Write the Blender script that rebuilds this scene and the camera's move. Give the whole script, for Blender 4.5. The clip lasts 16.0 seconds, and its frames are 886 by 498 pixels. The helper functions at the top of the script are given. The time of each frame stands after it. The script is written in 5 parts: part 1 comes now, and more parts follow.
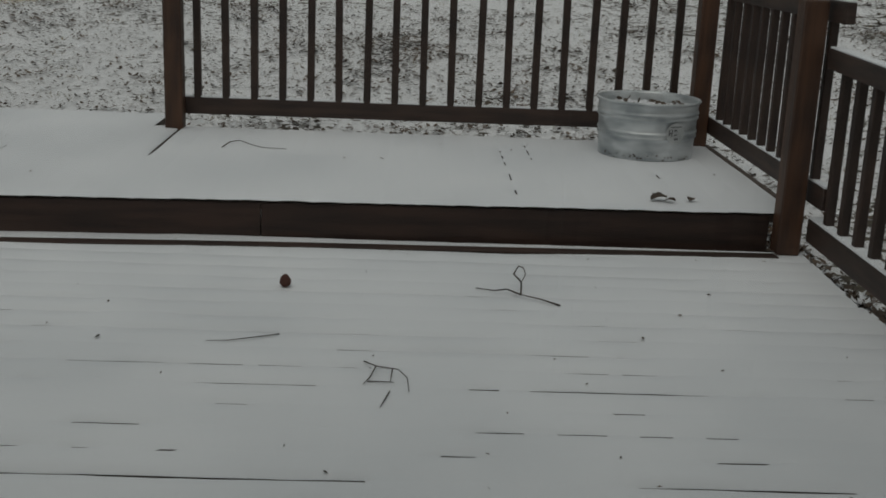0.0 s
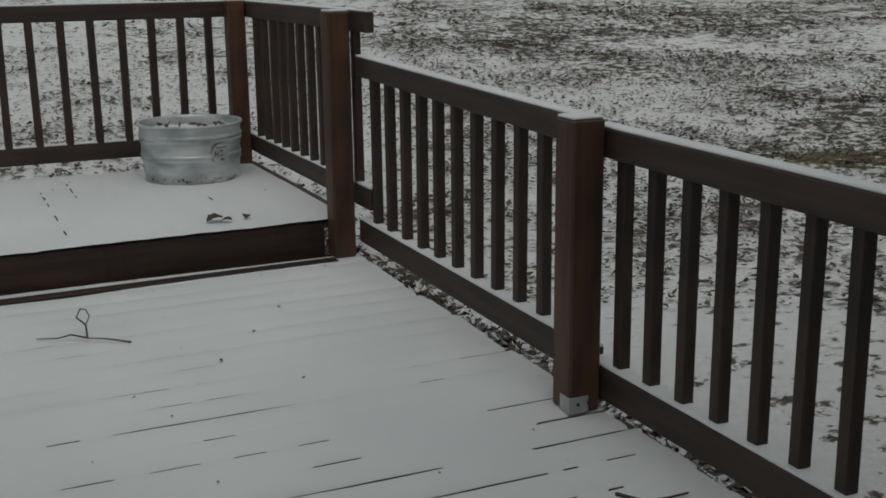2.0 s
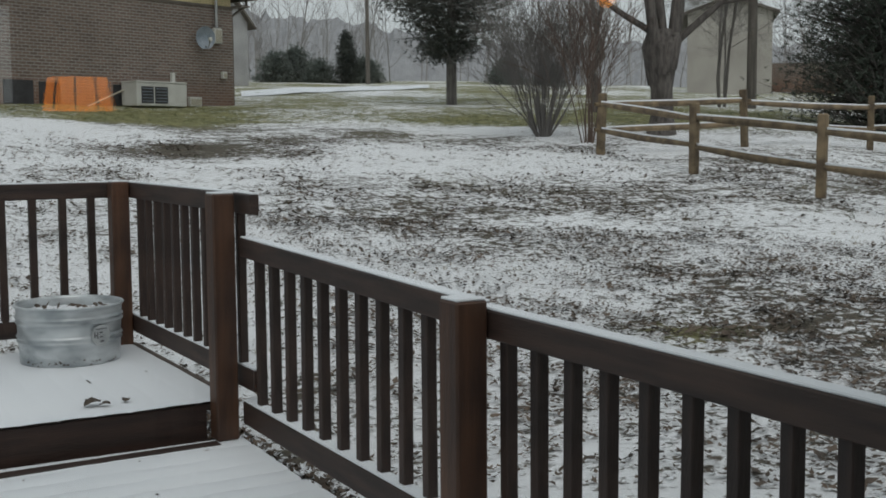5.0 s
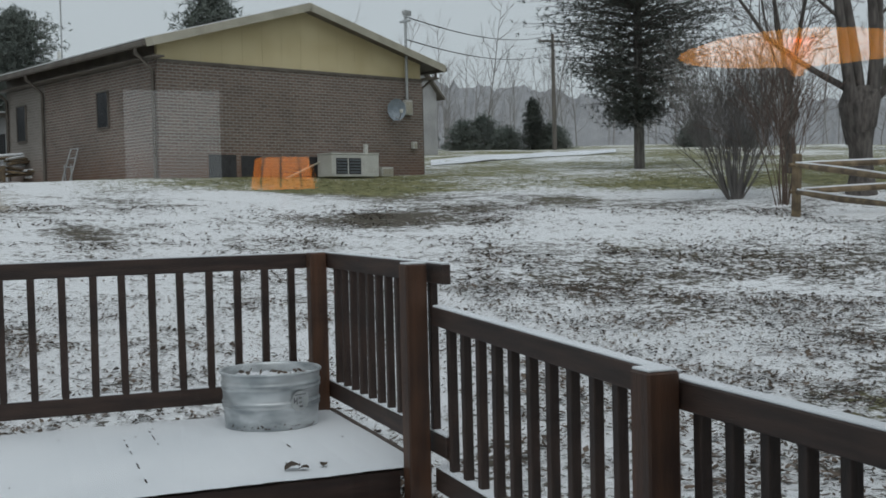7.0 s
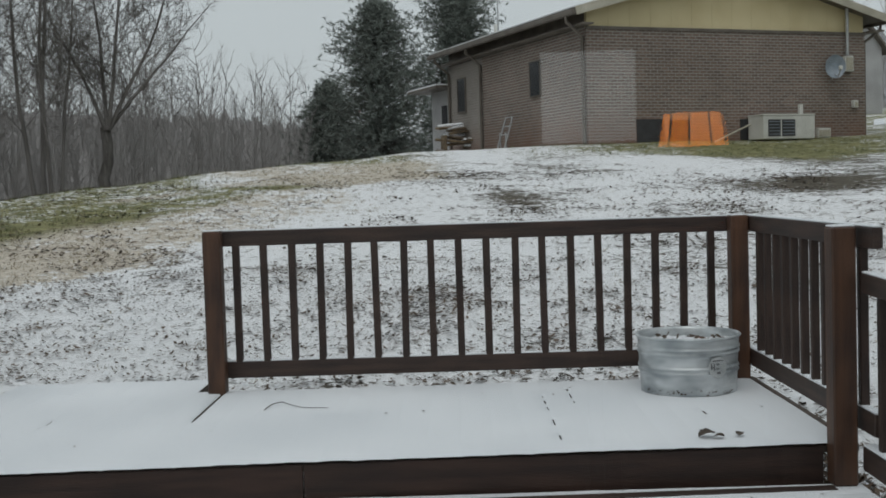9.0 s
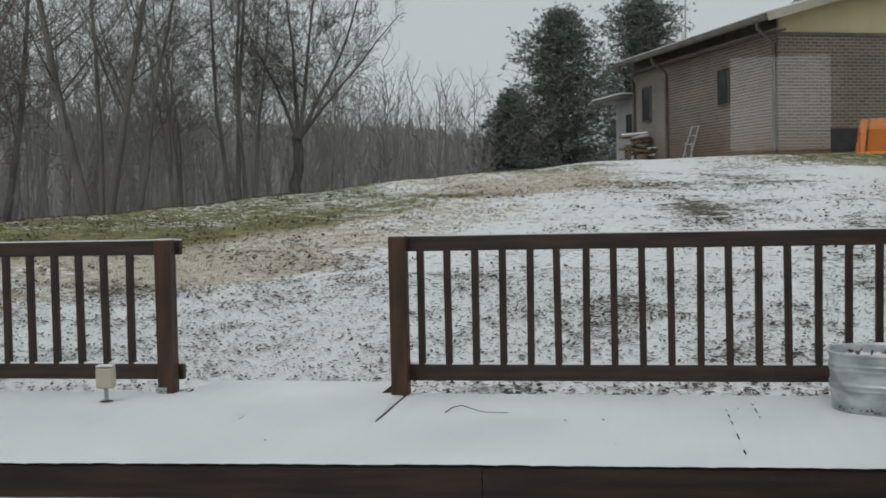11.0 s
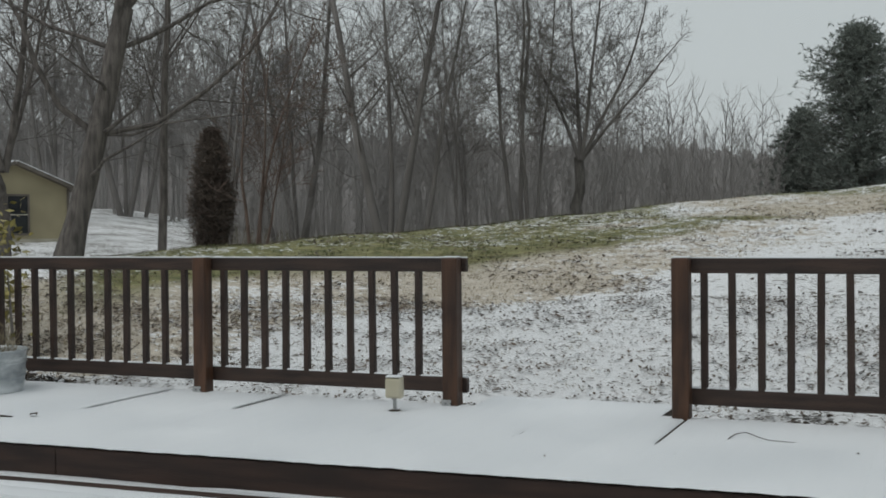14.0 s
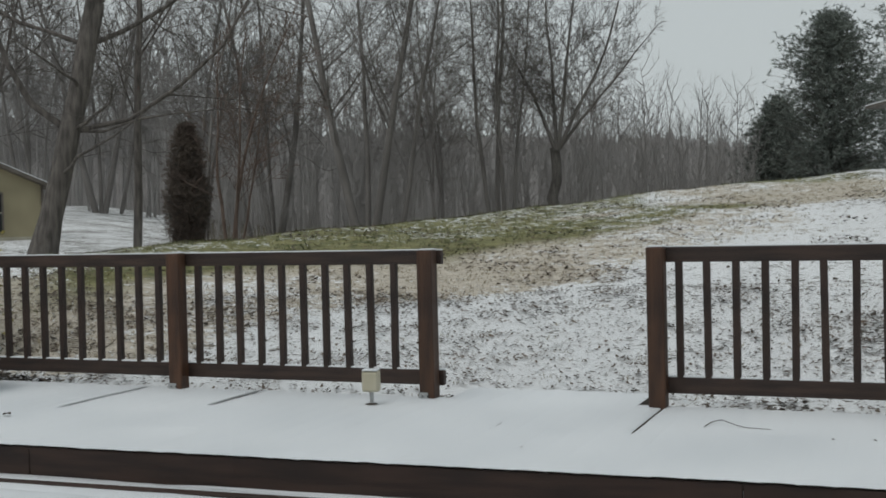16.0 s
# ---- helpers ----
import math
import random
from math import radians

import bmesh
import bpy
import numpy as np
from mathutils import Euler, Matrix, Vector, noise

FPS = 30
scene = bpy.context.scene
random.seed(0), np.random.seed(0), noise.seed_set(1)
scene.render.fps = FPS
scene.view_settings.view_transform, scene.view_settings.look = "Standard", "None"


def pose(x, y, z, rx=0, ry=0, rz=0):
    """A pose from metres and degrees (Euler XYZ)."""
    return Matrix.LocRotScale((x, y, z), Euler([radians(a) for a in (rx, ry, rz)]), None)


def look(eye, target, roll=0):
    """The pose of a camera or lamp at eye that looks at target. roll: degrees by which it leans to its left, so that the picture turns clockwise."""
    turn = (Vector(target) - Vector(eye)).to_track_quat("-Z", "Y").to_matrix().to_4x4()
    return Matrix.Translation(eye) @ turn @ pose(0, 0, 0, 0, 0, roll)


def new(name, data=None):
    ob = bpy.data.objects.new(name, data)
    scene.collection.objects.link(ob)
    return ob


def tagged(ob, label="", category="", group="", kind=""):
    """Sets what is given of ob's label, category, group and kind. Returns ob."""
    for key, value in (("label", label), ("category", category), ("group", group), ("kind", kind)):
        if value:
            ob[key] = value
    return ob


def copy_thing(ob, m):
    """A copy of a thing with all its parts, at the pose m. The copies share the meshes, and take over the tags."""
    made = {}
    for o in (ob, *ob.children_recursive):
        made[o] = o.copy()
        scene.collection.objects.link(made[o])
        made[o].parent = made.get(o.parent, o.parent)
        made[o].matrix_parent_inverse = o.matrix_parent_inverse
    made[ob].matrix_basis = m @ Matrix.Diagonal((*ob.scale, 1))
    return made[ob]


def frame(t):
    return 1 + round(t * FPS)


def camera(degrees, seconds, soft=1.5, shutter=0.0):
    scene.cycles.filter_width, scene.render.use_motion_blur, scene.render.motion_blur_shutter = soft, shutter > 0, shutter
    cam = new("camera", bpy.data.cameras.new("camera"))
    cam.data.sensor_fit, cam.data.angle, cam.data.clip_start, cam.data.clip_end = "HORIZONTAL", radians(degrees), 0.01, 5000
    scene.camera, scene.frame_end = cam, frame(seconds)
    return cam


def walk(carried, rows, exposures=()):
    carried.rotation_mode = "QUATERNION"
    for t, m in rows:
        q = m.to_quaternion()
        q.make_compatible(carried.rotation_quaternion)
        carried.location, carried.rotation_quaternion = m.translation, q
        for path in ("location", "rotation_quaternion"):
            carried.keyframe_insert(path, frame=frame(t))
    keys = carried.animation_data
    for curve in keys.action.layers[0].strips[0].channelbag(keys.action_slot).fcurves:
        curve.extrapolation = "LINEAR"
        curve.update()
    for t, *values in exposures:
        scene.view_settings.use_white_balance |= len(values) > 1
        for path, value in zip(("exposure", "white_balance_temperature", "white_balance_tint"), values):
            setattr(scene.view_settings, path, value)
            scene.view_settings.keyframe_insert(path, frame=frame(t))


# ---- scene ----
cam = camera(42.2, 16.0, soft=1.7)
PATH = [
    (0, (-1.433, -4.231, 1.146), (-1.366, -2.303, 0.617), 2.3),
    (0.5, (-1.434, -4.228, 1.135), (-1.195, -2.314, 0.607), 1.8),
    (1, (-1.432, -4.228, 1.134), (-0.974, -2.351, 0.615), 1.2),
    (1.5, (-1.432, -4.223, 1.135), (-0.791, -2.396, 0.633), 0.6),
    (2, (-1.441, -4.229, 1.137), (-0.641, -2.46, 0.656), -0.7),
    (2.5, (-1.445, -4.235, 1.136), (-0.55, -2.51, 0.661), -1.1),
    (3, (-1.44, -4.237, 1.143), (-0.501, -2.527, 0.7), -1.0),
    (3.5, (-1.438, -4.24, 1.151), (-0.488, -2.518, 0.79), -0.1),
    (4, (-1.442, -4.252, 1.155), (-0.5, -2.517, 0.833), -0.3),
    (4.2, (-1.442, -4.252, 1.155), (-0.489, -2.519, 0.861), -0.3),
    (6.3, (-1.429, -4.222, 1.172), (-0.42, -2.496, 1.12), -1.2),
    (6.5, (-1.429, -4.222, 1.172), (-0.488, -2.457, 1.134), -1.2),
    (7, (-1.463, -4.281, 1.178), (-0.754, -2.411, 1.111), -1.4),
    (7.5, (-1.42, -4.25, 1.176), (-0.907, -2.318, 1.116), -0.5),
    (8, (-1.425, -4.273, 1.178), (-1.105, -2.3, 1.118), -0.6),
    (8.5, (-1.418, -4.289, 1.167), (-1.336, -2.292, 1.087), -1.8),
    (9, (-1.397, -4.23, 1.157), (-1.413, -2.233, 1.051), -1.8),
    (11.5, (-1.408, -4.281, 1.146), (-1.833, -2.327, 1.081), -1.0),
    (12, (-1.412, -4.304, 1.143), (-1.934, -2.374, 1.094), -0.7),
    (12.5, (-1.408, -4.293, 1.136), (-2.019, -2.389, 1.078), -0.6),
    (13, (-1.405, -4.301, 1.14), (-2.113, -2.431, 1.098), -0.5),
    (13.5, (-1.397, -4.289, 1.138), (-2.153, -2.437, 1.099), -0.7),
    (14, (-1.401, -4.309, 1.14), (-2.193, -2.473, 1.103), -0.6),
    (14.5, (-1.388, -4.329, 1.143), (-2.291, -2.545, 1.102), -0.8),
    (15, (-1.384, -4.322, 1.141), (-2.286, -2.537, 1.106), -1.2),
    (15.5, (-1.387, -4.3, 1.134), (-2.22, -2.483, 1.091), -1.5),
    (16, (-1.391, -4.285, 1.139), (-2.148, -2.435, 1.088), -1.4),
]
# the camera meters for the snow at first, then opens up for the sky and trees; its white balance drifts cooler and back
EXPOSURES = [(0.0, -0.74, 6800, 10), (1.0, -0.72, 6800, 10), (2.0, -0.55, 6750, 10), (3.0, -0.24, 6700, 10), (4.2, -0.06, 6600, 10), (6.3, -0.08, 6150, 10),
             (8.0, -0.04, 6200, 10), (9.0, -0.02, 6350, 10), (11.5, 0.0, 6450, 10), (16.0, 0.0, 6450, 10)]
walk(cam, [(t, look(eye, target, roll)) for t, eye, target, roll in PATH], EXPOSURES)

# ---- world and light: flat overcast winter sky with light snowfall ----
world = bpy.data.worlds.new("overcast")
scene.world = world
world.use_nodes = True
wn, wl = world.node_tree.nodes, world.node_tree.links
bg = wn["Background"]
sky = wn.new("ShaderNodeTexSky")
sky.sky_type, sky.sun_disc = "NISHITA", False
sky.sun_elevation, sky.sun_rotation = radians(38), radians(200)
sky.air_density, sky.dust_density = 1.0, 6.0
skymix = wn.new("ShaderNodeMix")
skymix.data_type = "RGBA"
skymix.inputs[0].default_value = 0.94
skymix.inputs[7].default_value = (5.75, 6.25, 6.28, 1)
wl.new(sky.outputs[0], skymix.inputs[6])
wl.new(skymix.outputs[2], bg.inputs[0])
bg.inputs[1].default_value = 0.10
sun = new("sun", bpy.data.lights.new("sun", "SUN"))
sun.data.energy, sun.data.angle, sun.data.color = 0.7, radians(40), (1, 0.98, 0.95)
sun.matrix_world = look((0, 0, 50), (8, 26, 0))

# ---- materials ----
MATS = {}


def material(name, base, rough=0.7, metal=0.0, second=None, scale=4.0, stretch=(1, 1, 1), detail=6.0, lo=0.35, hi=0.65,
             bump=0.2, bump_scale=40.0, bump_dist=0.01, rand=0.0, space="Object", spec=0.5):
    m = bpy.data.materials.new(name)
    m.use_nodes = True
    n, l = m.node_tree.nodes, m.node_tree.links
    b = n["Principled BSDF"]
    b.inputs["Roughness"].default_value, b.inputs["Metallic"].default_value = rough, metal
    b.inputs["Specular IOR Level"].default_value = spec
    tc = n.new("ShaderNodeTexCoord")
    mp = n.new("ShaderNodeMapping")
    mp.inputs["Scale"].default_value = stretch
    l.new(tc.outputs[space], mp.inputs[0])
    no = n.new("ShaderNodeTexNoise")
    no.inputs["Scale"].default_value, no.inputs["Detail"].default_value = scale, detail
    l.new(mp.outputs[0], no.inputs[0])
    ra = n.new("ShaderNodeValToRGB")
    ra.color_ramp.elements[0].position, ra.color_ramp.elements[1].position = lo, hi
    ra.color_ramp.elements[0].color = (*base, 1)
    ra.color_ramp.elements[1].color = (*(second or [min(1, c * 1.5) for c in base]), 1)
    l.new(no.outputs[0], ra.inputs[0])
    out = ra.outputs[0]
    if rand:
        oi = n.new("ShaderNodeObjectInfo")
        hs = n.new("ShaderNodeHueSaturation")
        mr = n.new("ShaderNodeMapRange")
        mr.inputs[3].default_value, mr.inputs[4].default_value = 1 - rand, 1 + rand
        l.new(oi.outputs["Random"], mr.inputs[0])
        l.new(mr.outputs[0], hs.inputs["Value"])
        l.new(out, hs.inputs["Color"])
        out = hs.outputs[0]
    l.new(out, b.inputs["Base Color"])
    if bump:
        nb = n.new("ShaderNodeTexNoise")
        nb.inputs["Scale"].default_value, nb.inputs["Detail"].default_value = bump_scale, 5
        l.new(mp.outputs[0], nb.inputs[0])
        bp = n.new("ShaderNodeBump")
        bp.inputs["Strength"].default_value, bp.inputs["Distance"].default_value = bump, bump_dist
        l.new(nb.outputs[0], bp.inputs["Height"])
        l.new(bp.outputs[0], b.inputs["Normal"])
    MATS[name] = m
    return m


SNOW = material("snow", (0.70, 0.725, 0.75), 0.75, second=(0.80, 0.82, 0.84), scale=1.3, bump=0.25, bump_scale=60, bump_dist=0.004)
RAILWOOD = material("stained_rail_wood", (0.020, 0.0115, 0.009), 0.6, second=(0.056, 0.032, 0.023), scale=3, stretch=(6, 6, 1.2), bump=0.3, bump_scale=30, rand=0.15)
RAILWOODX = material("stained_rail_wood_lengthwise", (0.020, 0.0115, 0.009), 0.6, second=(0.056, 0.032, 0.023), scale=3, stretch=(1.0, 1.0, 9), bump=0.3, bump_scale=30, rand=0.15)
POSTWOOD = material("reddish_stained_post_wood", (0.034, 0.0155, 0.009), 0.55, second=(0.092, 0.042, 0.021), scale=3, stretch=(7, 7, 1), bump=0.3, bump_scale=30, rand=0.2)
FASCIA = material("stained_fascia_wood", (0.022, 0.012, 0.009), 0.6, second=(0.052, 0.027, 0.019), scale=2.5, stretch=(1, 1, 10), bump=0.3, bump_scale=20)
DECKWOOD = material("weathered_deck_wood", (0.045, 0.034, 0.028), 0.8, second=(0.10, 0.075, 0.06), scale=3, stretch=(1, 12, 1), bump=0.3, rand=0.2)
GALV = material("galvanised_steel", (0.30, 0.33, 0.345), 0.42, 0.55, second=(0.68, 0.71, 0.72), scale=6, stretch=(1, 1, 2.2), bump=0.08, bump_scale=14)
STEEL = material("galvanised_bracket", (0.35, 0.36, 0.36), 0.5, 0.6, scale=20, bump=0.05)
BARK = material("grey_bark", (0.075, 0.069, 0.063), 0.9, second=(0.16, 0.149, 0.138), scale=5, stretch=(3, 3, 0.6), bump=0.6, bump_scale=16, bump_dist=0.03)
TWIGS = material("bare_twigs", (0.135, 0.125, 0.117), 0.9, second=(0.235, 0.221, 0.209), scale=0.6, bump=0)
# far twigs: distance haze is put into the colour, paler than near twigs
FARTWIGS = material("haze_paled_far_twigs", (0.24, 0.227, 0.22), 0.95, second=(0.33, 0.317, 0.308), scale=0.25, bump=0)
BARKDARK = material("dark_furrowed_bark", (0.060, 0.053, 0.048), 0.9, second=(0.15, 0.133, 0.12), scale=5, stretch=(3, 3, 0.6), bump=0.6, bump_scale=16, bump_dist=0.03)
GREYNEEDLE = material("dusky_grey_green_needles", (0.046, 0.055, 0.048), 0.85, second=(0.100, 0.112, 0.098), scale=0.9, bump=0)
REDBARK = material("reddish_bark", (0.10, 0.070, 0.056), 0.9, second=(0.17, 0.122, 0.098), scale=5, stretch=(3, 3, 0.6), bump=0.5, bump_scale=16)
NEEDLE = material("dark_conifer_needles", (0.028, 0.040, 0.030), 0.8, second=(0.070, 0.088, 0.066), scale=0.9, bump=0)
# grey-green lightened to stand in for haze over far pines and hedges
PINENEEDLE = material("haze_paled_pine_needles", (0.12, 0.142, 0.126), 0.85, second=(0.20, 0.225, 0.20), scale=0.7, bump=0)
CEDARLEAF = material("brownish_cedar_foliage", (0.098, 0.074, 0.062), 0.85, second=(0.150, 0.120, 0.098), scale=2.0, bump=0)
HOLLY = material("yellow_green_holly_leaf", (0.09, 0.085, 0.02), 0.45, second=(0.42, 0.36, 0.11), scale=6, bump=0)
STRAW = material("dead_straw_grass", (0.16, 0.13, 0.08), 0.9, second=(0.34, 0.29, 0.19), scale=3, bump=0)
GREENBLADE = material("winter_green_grass", (0.06, 0.08, 0.03), 0.85, second=(0.19, 0.19, 0.085), scale=3, bump=0)
DEADLEAF = material("dead_leaf", (0.035, 0.028, 0.022), 0.85, second=(0.15, 0.11, 0.08), scale=4.0, bump=0)
TWIGDARK = material("dark_fallen_twig", (0.03, 0.025, 0.02), 0.85, second=(0.08, 0.06, 0.045), scale=20, bump=0)
SIDING = material("tan_gable_siding", (0.56, 0.47, 0.27), 0.7, second=(0.66, 0.57, 0.35), scale=1.2, bump=0.1)
TRIM = material("brown_painted_trim", (0.10, 0.085, 0.07), 0.6, second=(0.16, 0.14, 0.12), scale=2, bump=0.1)
PALETRIM = material("pale_painted_trim", (0.36, 0.34, 0.27), 0.6, second=(0.48, 0.45, 0.37), scale=2, bump=0.1)
GREYSIDE = material("grey_lap_siding", (0.32, 0.32, 0.32), 0.7, second=(0.42, 0.42, 0.42), scale=1, bump=0.1)
TRAILER = material("yellowish_painted_siding", (0.28, 0.245, 0.155), 0.7, second=(0.36, 0.315, 0.20), scale=1, bump=0.1)
WINDOWGLASS = material("dark_window_glass", (0.02, 0.024, 0.028), 0.08, second=(0.04, 0.045, 0.05), scale=1, bump=0)
WHITEPAINT = material("off_white_painted_metal", (0.50, 0.50, 0.46), 0.5, second=(0.62, 0.62, 0.58), scale=3, bump=0.05)
DARKVOID = material("dark_grille", (0.03, 0.03, 0.032), 0.7, bump=0)
DISHGREY = material("grey_dish_enamel", (0.20, 0.24, 0.28), 0.45, second=(0.28, 0.32, 0.36), scale=5, bump=0)
FENCEWOOD = material("weathered_split_rail", (0.10, 0.075, 0.05), 0.9, second=(0.24, 0.18, 0.11), scale=2.5, stretch=(2, 2, 2), bump=0.5, bump_scale=14, rand=0.2)
POLEWOOD = material("utility_pole_wood", (0.10, 0.09, 0.08), 0.9, second=(0.19, 0.17, 0.15), scale=2, stretch=(4, 4, 0.4), bump=0.3)
WIRE = material("black_wire", (0.05, 0.05, 0.05), 0.6, bump=0)
ROOM = material("dim_room_paint", (0.10, 0.09, 0.08), 0.9, second=(0.13, 0.12, 0.10), scale=1, bump=0.05)
SHED = material("pale_block_wall", (0.36, 0.34, 0.31), 0.8, second=(0.46, 0.44, 0.40), scale=0.8, bump=0.1)
CREAM = material("cream_plastic", (0.50, 0.46, 0.34), 0.5, second=(0.60, 0.56, 0.44), scale=8, bump=0)
PAPER = material("pale_label_paper", (0.34, 0.36, 0.36), 0.6, second=(0.48, 0.50, 0.50), scale=10, bump=0)
INK = material("dark_label_ink", (0.09, 0.09, 0.095), 0.6, bump=0)
CONE = material("dark_red_brown_cone", (0.07, 0.025, 0.018), 0.8, second=(0.12, 0.05, 0.035), scale=30, bump=0)


def brick_material():
    m = material("brown_brick", (0.12, 0.085, 0.07), 0.85, bump=0)
    n, l = m.node_tree.nodes, m.node_tree.links
    b = n["Principled BSDF"]
    tc = n.new("ShaderNodeTexCoord")
    br = n.new("ShaderNodeTexBrick")
    sep, com = n.new("ShaderNodeSeparateXYZ"), n.new("ShaderNodeCombineXYZ")
    add = n.new("ShaderNodeMath")
    l.new(tc.outputs["Object"], sep.inputs[0])
    l.new(sep.outputs[0], add.inputs[0])
    l.new(sep.outputs[1], add.inputs[1])
    l.new(add.outputs[0], com.inputs[0])
    l.new(sep.outputs[2], com.inputs[1])
    l.new(com.outputs[0], br.inputs[0])
    br.inputs["Color1"].default_value = (0.19, 0.14, 0.118, 1)
    br.inputs["Color2"].default_value = (0.29, 0.21, 0.172, 1)
    br.inputs["Mortar"].default_value = (0.42, 0.40, 0.36, 1)
    br.inputs["Scale"].default_value = 1.0
    br.inputs["Mortar Size"].default_value = 0.011
    br.inputs["Brick Width"].default_value = 0.21
    br.inputs["Row Height"].default_value = 0.078
    no = n.new("ShaderNodeTexNoise")
    no.inputs["Scale"].default_value = 0.7
    l.new(tc.outputs["Object"], no.inputs[0])
    mix = n.new("ShaderNodeMix")
    mix.data_type, mix.blend_type = "RGBA", "MULTIPLY"
    mix.inputs[0].default_value = 0.5
    l.new(br.outputs[0], mix.inputs[6])
    l.new(no.outputs[0], mix.inputs[7])
    # clay splashed up on the lowest courses
    rmp = n.new("ShaderNodeMapRange")
    rmp.inputs[1].default_value, rmp.inputs[2].default_value = 1.1, 0.1
    no2 = n.new("ShaderNodeTexNoise")
    no2.inputs["Scale"].default_value = 1.4
    l.new(tc.outputs["Object"], no2.inputs[0])
    mul = n.new("ShaderNodeMath")
    mul.operation = "MULTIPLY"
    l.new(sep.outputs[2], rmp.inputs[0])
    l.new(rmp.outputs[0], mul.inputs[0])
    l.new(no2.outputs[0], mul.inputs[1])
    mix2 = n.new("ShaderNodeMix")
    mix2.data_type = "RGBA"
    mix2.inputs[7].default_value = (0.17, 0.075, 0.04, 1)
    l.new(mul.outputs[0], mix2.inputs[0])
    l.new(mix.outputs[2], mix2.inputs[6])
    l.new(mix2.outputs[2], b.inputs["Base Color"])
    bp = n.new("ShaderNodeBump")
    bp.inputs["Distance"].default_value = 0.01
    bp.invert = True
    l.new(br.outputs["Fac"], bp.inputs["Height"])
    l.new(bp.outputs[0], b.inputs["Normal"])
    return m


BRICK = brick_material()
# lighter variant of the brick for the far stretch of the side wall
PALEBRICK = brick_material()
PALEBRICK.name = "pale_painted_brick"
for node in PALEBRICK.node_tree.nodes:
    if node.type == "TEX_BRICK":
        node.inputs["Color1"].default_value, node.inputs["Color2"].default_value = (0.30, 0.265, 0.235, 1), (0.38, 0.335, 0.30, 1)
        node.inputs["Mortar"].default_value = (0.44, 0.42, 0.39, 1)


def math_node(n, l, op, a, b=None, clamp=False):
    k = n.new("ShaderNodeMath")
    k.operation, k.use_clamp = op, clamp
    for i, v in enumerate((a, b)):
        if v is None:
            continue
        if isinstance(v, (int, float)):
            k.inputs[i].default_value = v
        else:
            l.new(v, k.inputs[i])
    return k.outputs[0]


def ground_material():
    """Thin patchy snow over leaf litter and grass; a stored colour layer names the cover: r bare straw, g green grass, b leaf litter."""
    m = bpy.data.materials.new("snow_dusted_lawn")
    m.use_nodes = True
    n, l = m.node_tree.nodes, m.node_tree.links
    b = n["Principled BSDF"]
    b.inputs["Roughness"].default_value = 0.9
    tc = n.new("ShaderNodeTexCoord")
    at = n.new("ShaderNodeAttribute")
    at.attribute_name = "cover"
    sep = n.new("ShaderNodeSeparateColor")
    l.new(at.outputs["Color"], sep.inputs[0])

    def nz(scale, detail=4, rough=0.6, vec=None):
        k = n.new("ShaderNodeTexNoise")
        k.inputs["Scale"].default_value, k.inputs["Detail"].default_value, k.inputs["Roughness"].default_value = scale, detail, rough
        l.new(vec or tc.outputs["Object"], k.inputs[0])
        return k.outputs[0]

    def ramp(fac, a, ca, z, cz):
        k = n.new("ShaderNodeValToRGB")
        e = k.color_ramp.elements
        e[0].position, e[1].position, e[0].color, e[1].color = a, z, (*ca, 1), (*cz, 1)
        l.new(fac, k.inputs[0])
        return k.outputs[0]

    def mixc(f, a, c):
        k = n.new("ShaderNodeMix")
        k.data_type = "RGBA"
        for i, v in ((0, f), (6, a), (7, c)):
            if isinstance(v, tuple):
                k.inputs[i].default_value = (*v, 1)
            elif isinstance(v, (int, float)):
                k.inputs[i].default_value = v
            else:
                l.new(v, k.inputs[i])
        return k.outputs[2]

    litter = ramp(nz(18, 5), 0.32, (0.028, 0.025, 0.019), 0.70, (0.145, 0.122, 0.085))
    straw = ramp(nz(9, 6), 0.3, (0.40, 0.35, 0.28), 0.7, (0.66, 0.60, 0.51))
    green = ramp(nz(3.2, 8, 0.7), 0.34, (0.075, 0.085, 0.028), 0.68, (0.30, 0.28, 0.125))
    under = mixc(math_node(n, l, "MULTIPLY", sep.outputs[0], 1.9, True), litter, straw)
    under = mixc(math_node(n, l, "MULTIPLY", sep.outputs[1], 1.5, True), under, green)
    fine = nz(11.0, 8, 0.74)
    broad = nz(0.55, 4, 0.6)
    mid = nz(2.6, 4, 0.65)
    h = math_node(n, l, "ADD", math_node(n, l, "MULTIPLY", fine, 1.0), math_node(n, l, "MULTIPLY", broad, 0.34))
    h = math_node(n, l, "ADD", h, math_node(n, l, "MULTIPLY", mid, 0.40))
    bias = math_node(n, l, "SUBTRACT", h, math_node(n, l, "MULTIPLY", sep.outputs[2], 0.30))
    snow = n.new("ShaderNodeMapRange")
    snow.inputs[1].default_value, snow.inputs[2].default_value = 0.712, 0.762
    l.new(bias, snow.inputs[0])
    white = ramp(nz(30, 3), 0.3, (0.74, 0.75, 0.76), 0.7, (0.88, 0.89, 0.90))
    col = mixc(snow.outputs[0], under, white)
    l.new(col, b.inputs["Base Color"])
    bp = n.new("ShaderNodeBump")
    bp.inputs["Strength"].default_value, bp.inputs["Distance"].default_value = 0.7, 0.04
    l.new(fine, bp.inputs["Height"])
    l.new(bp.outputs[0], b.inputs["Normal"])
    MATS["ground"] = m
    return m


GROUND = ground_material()


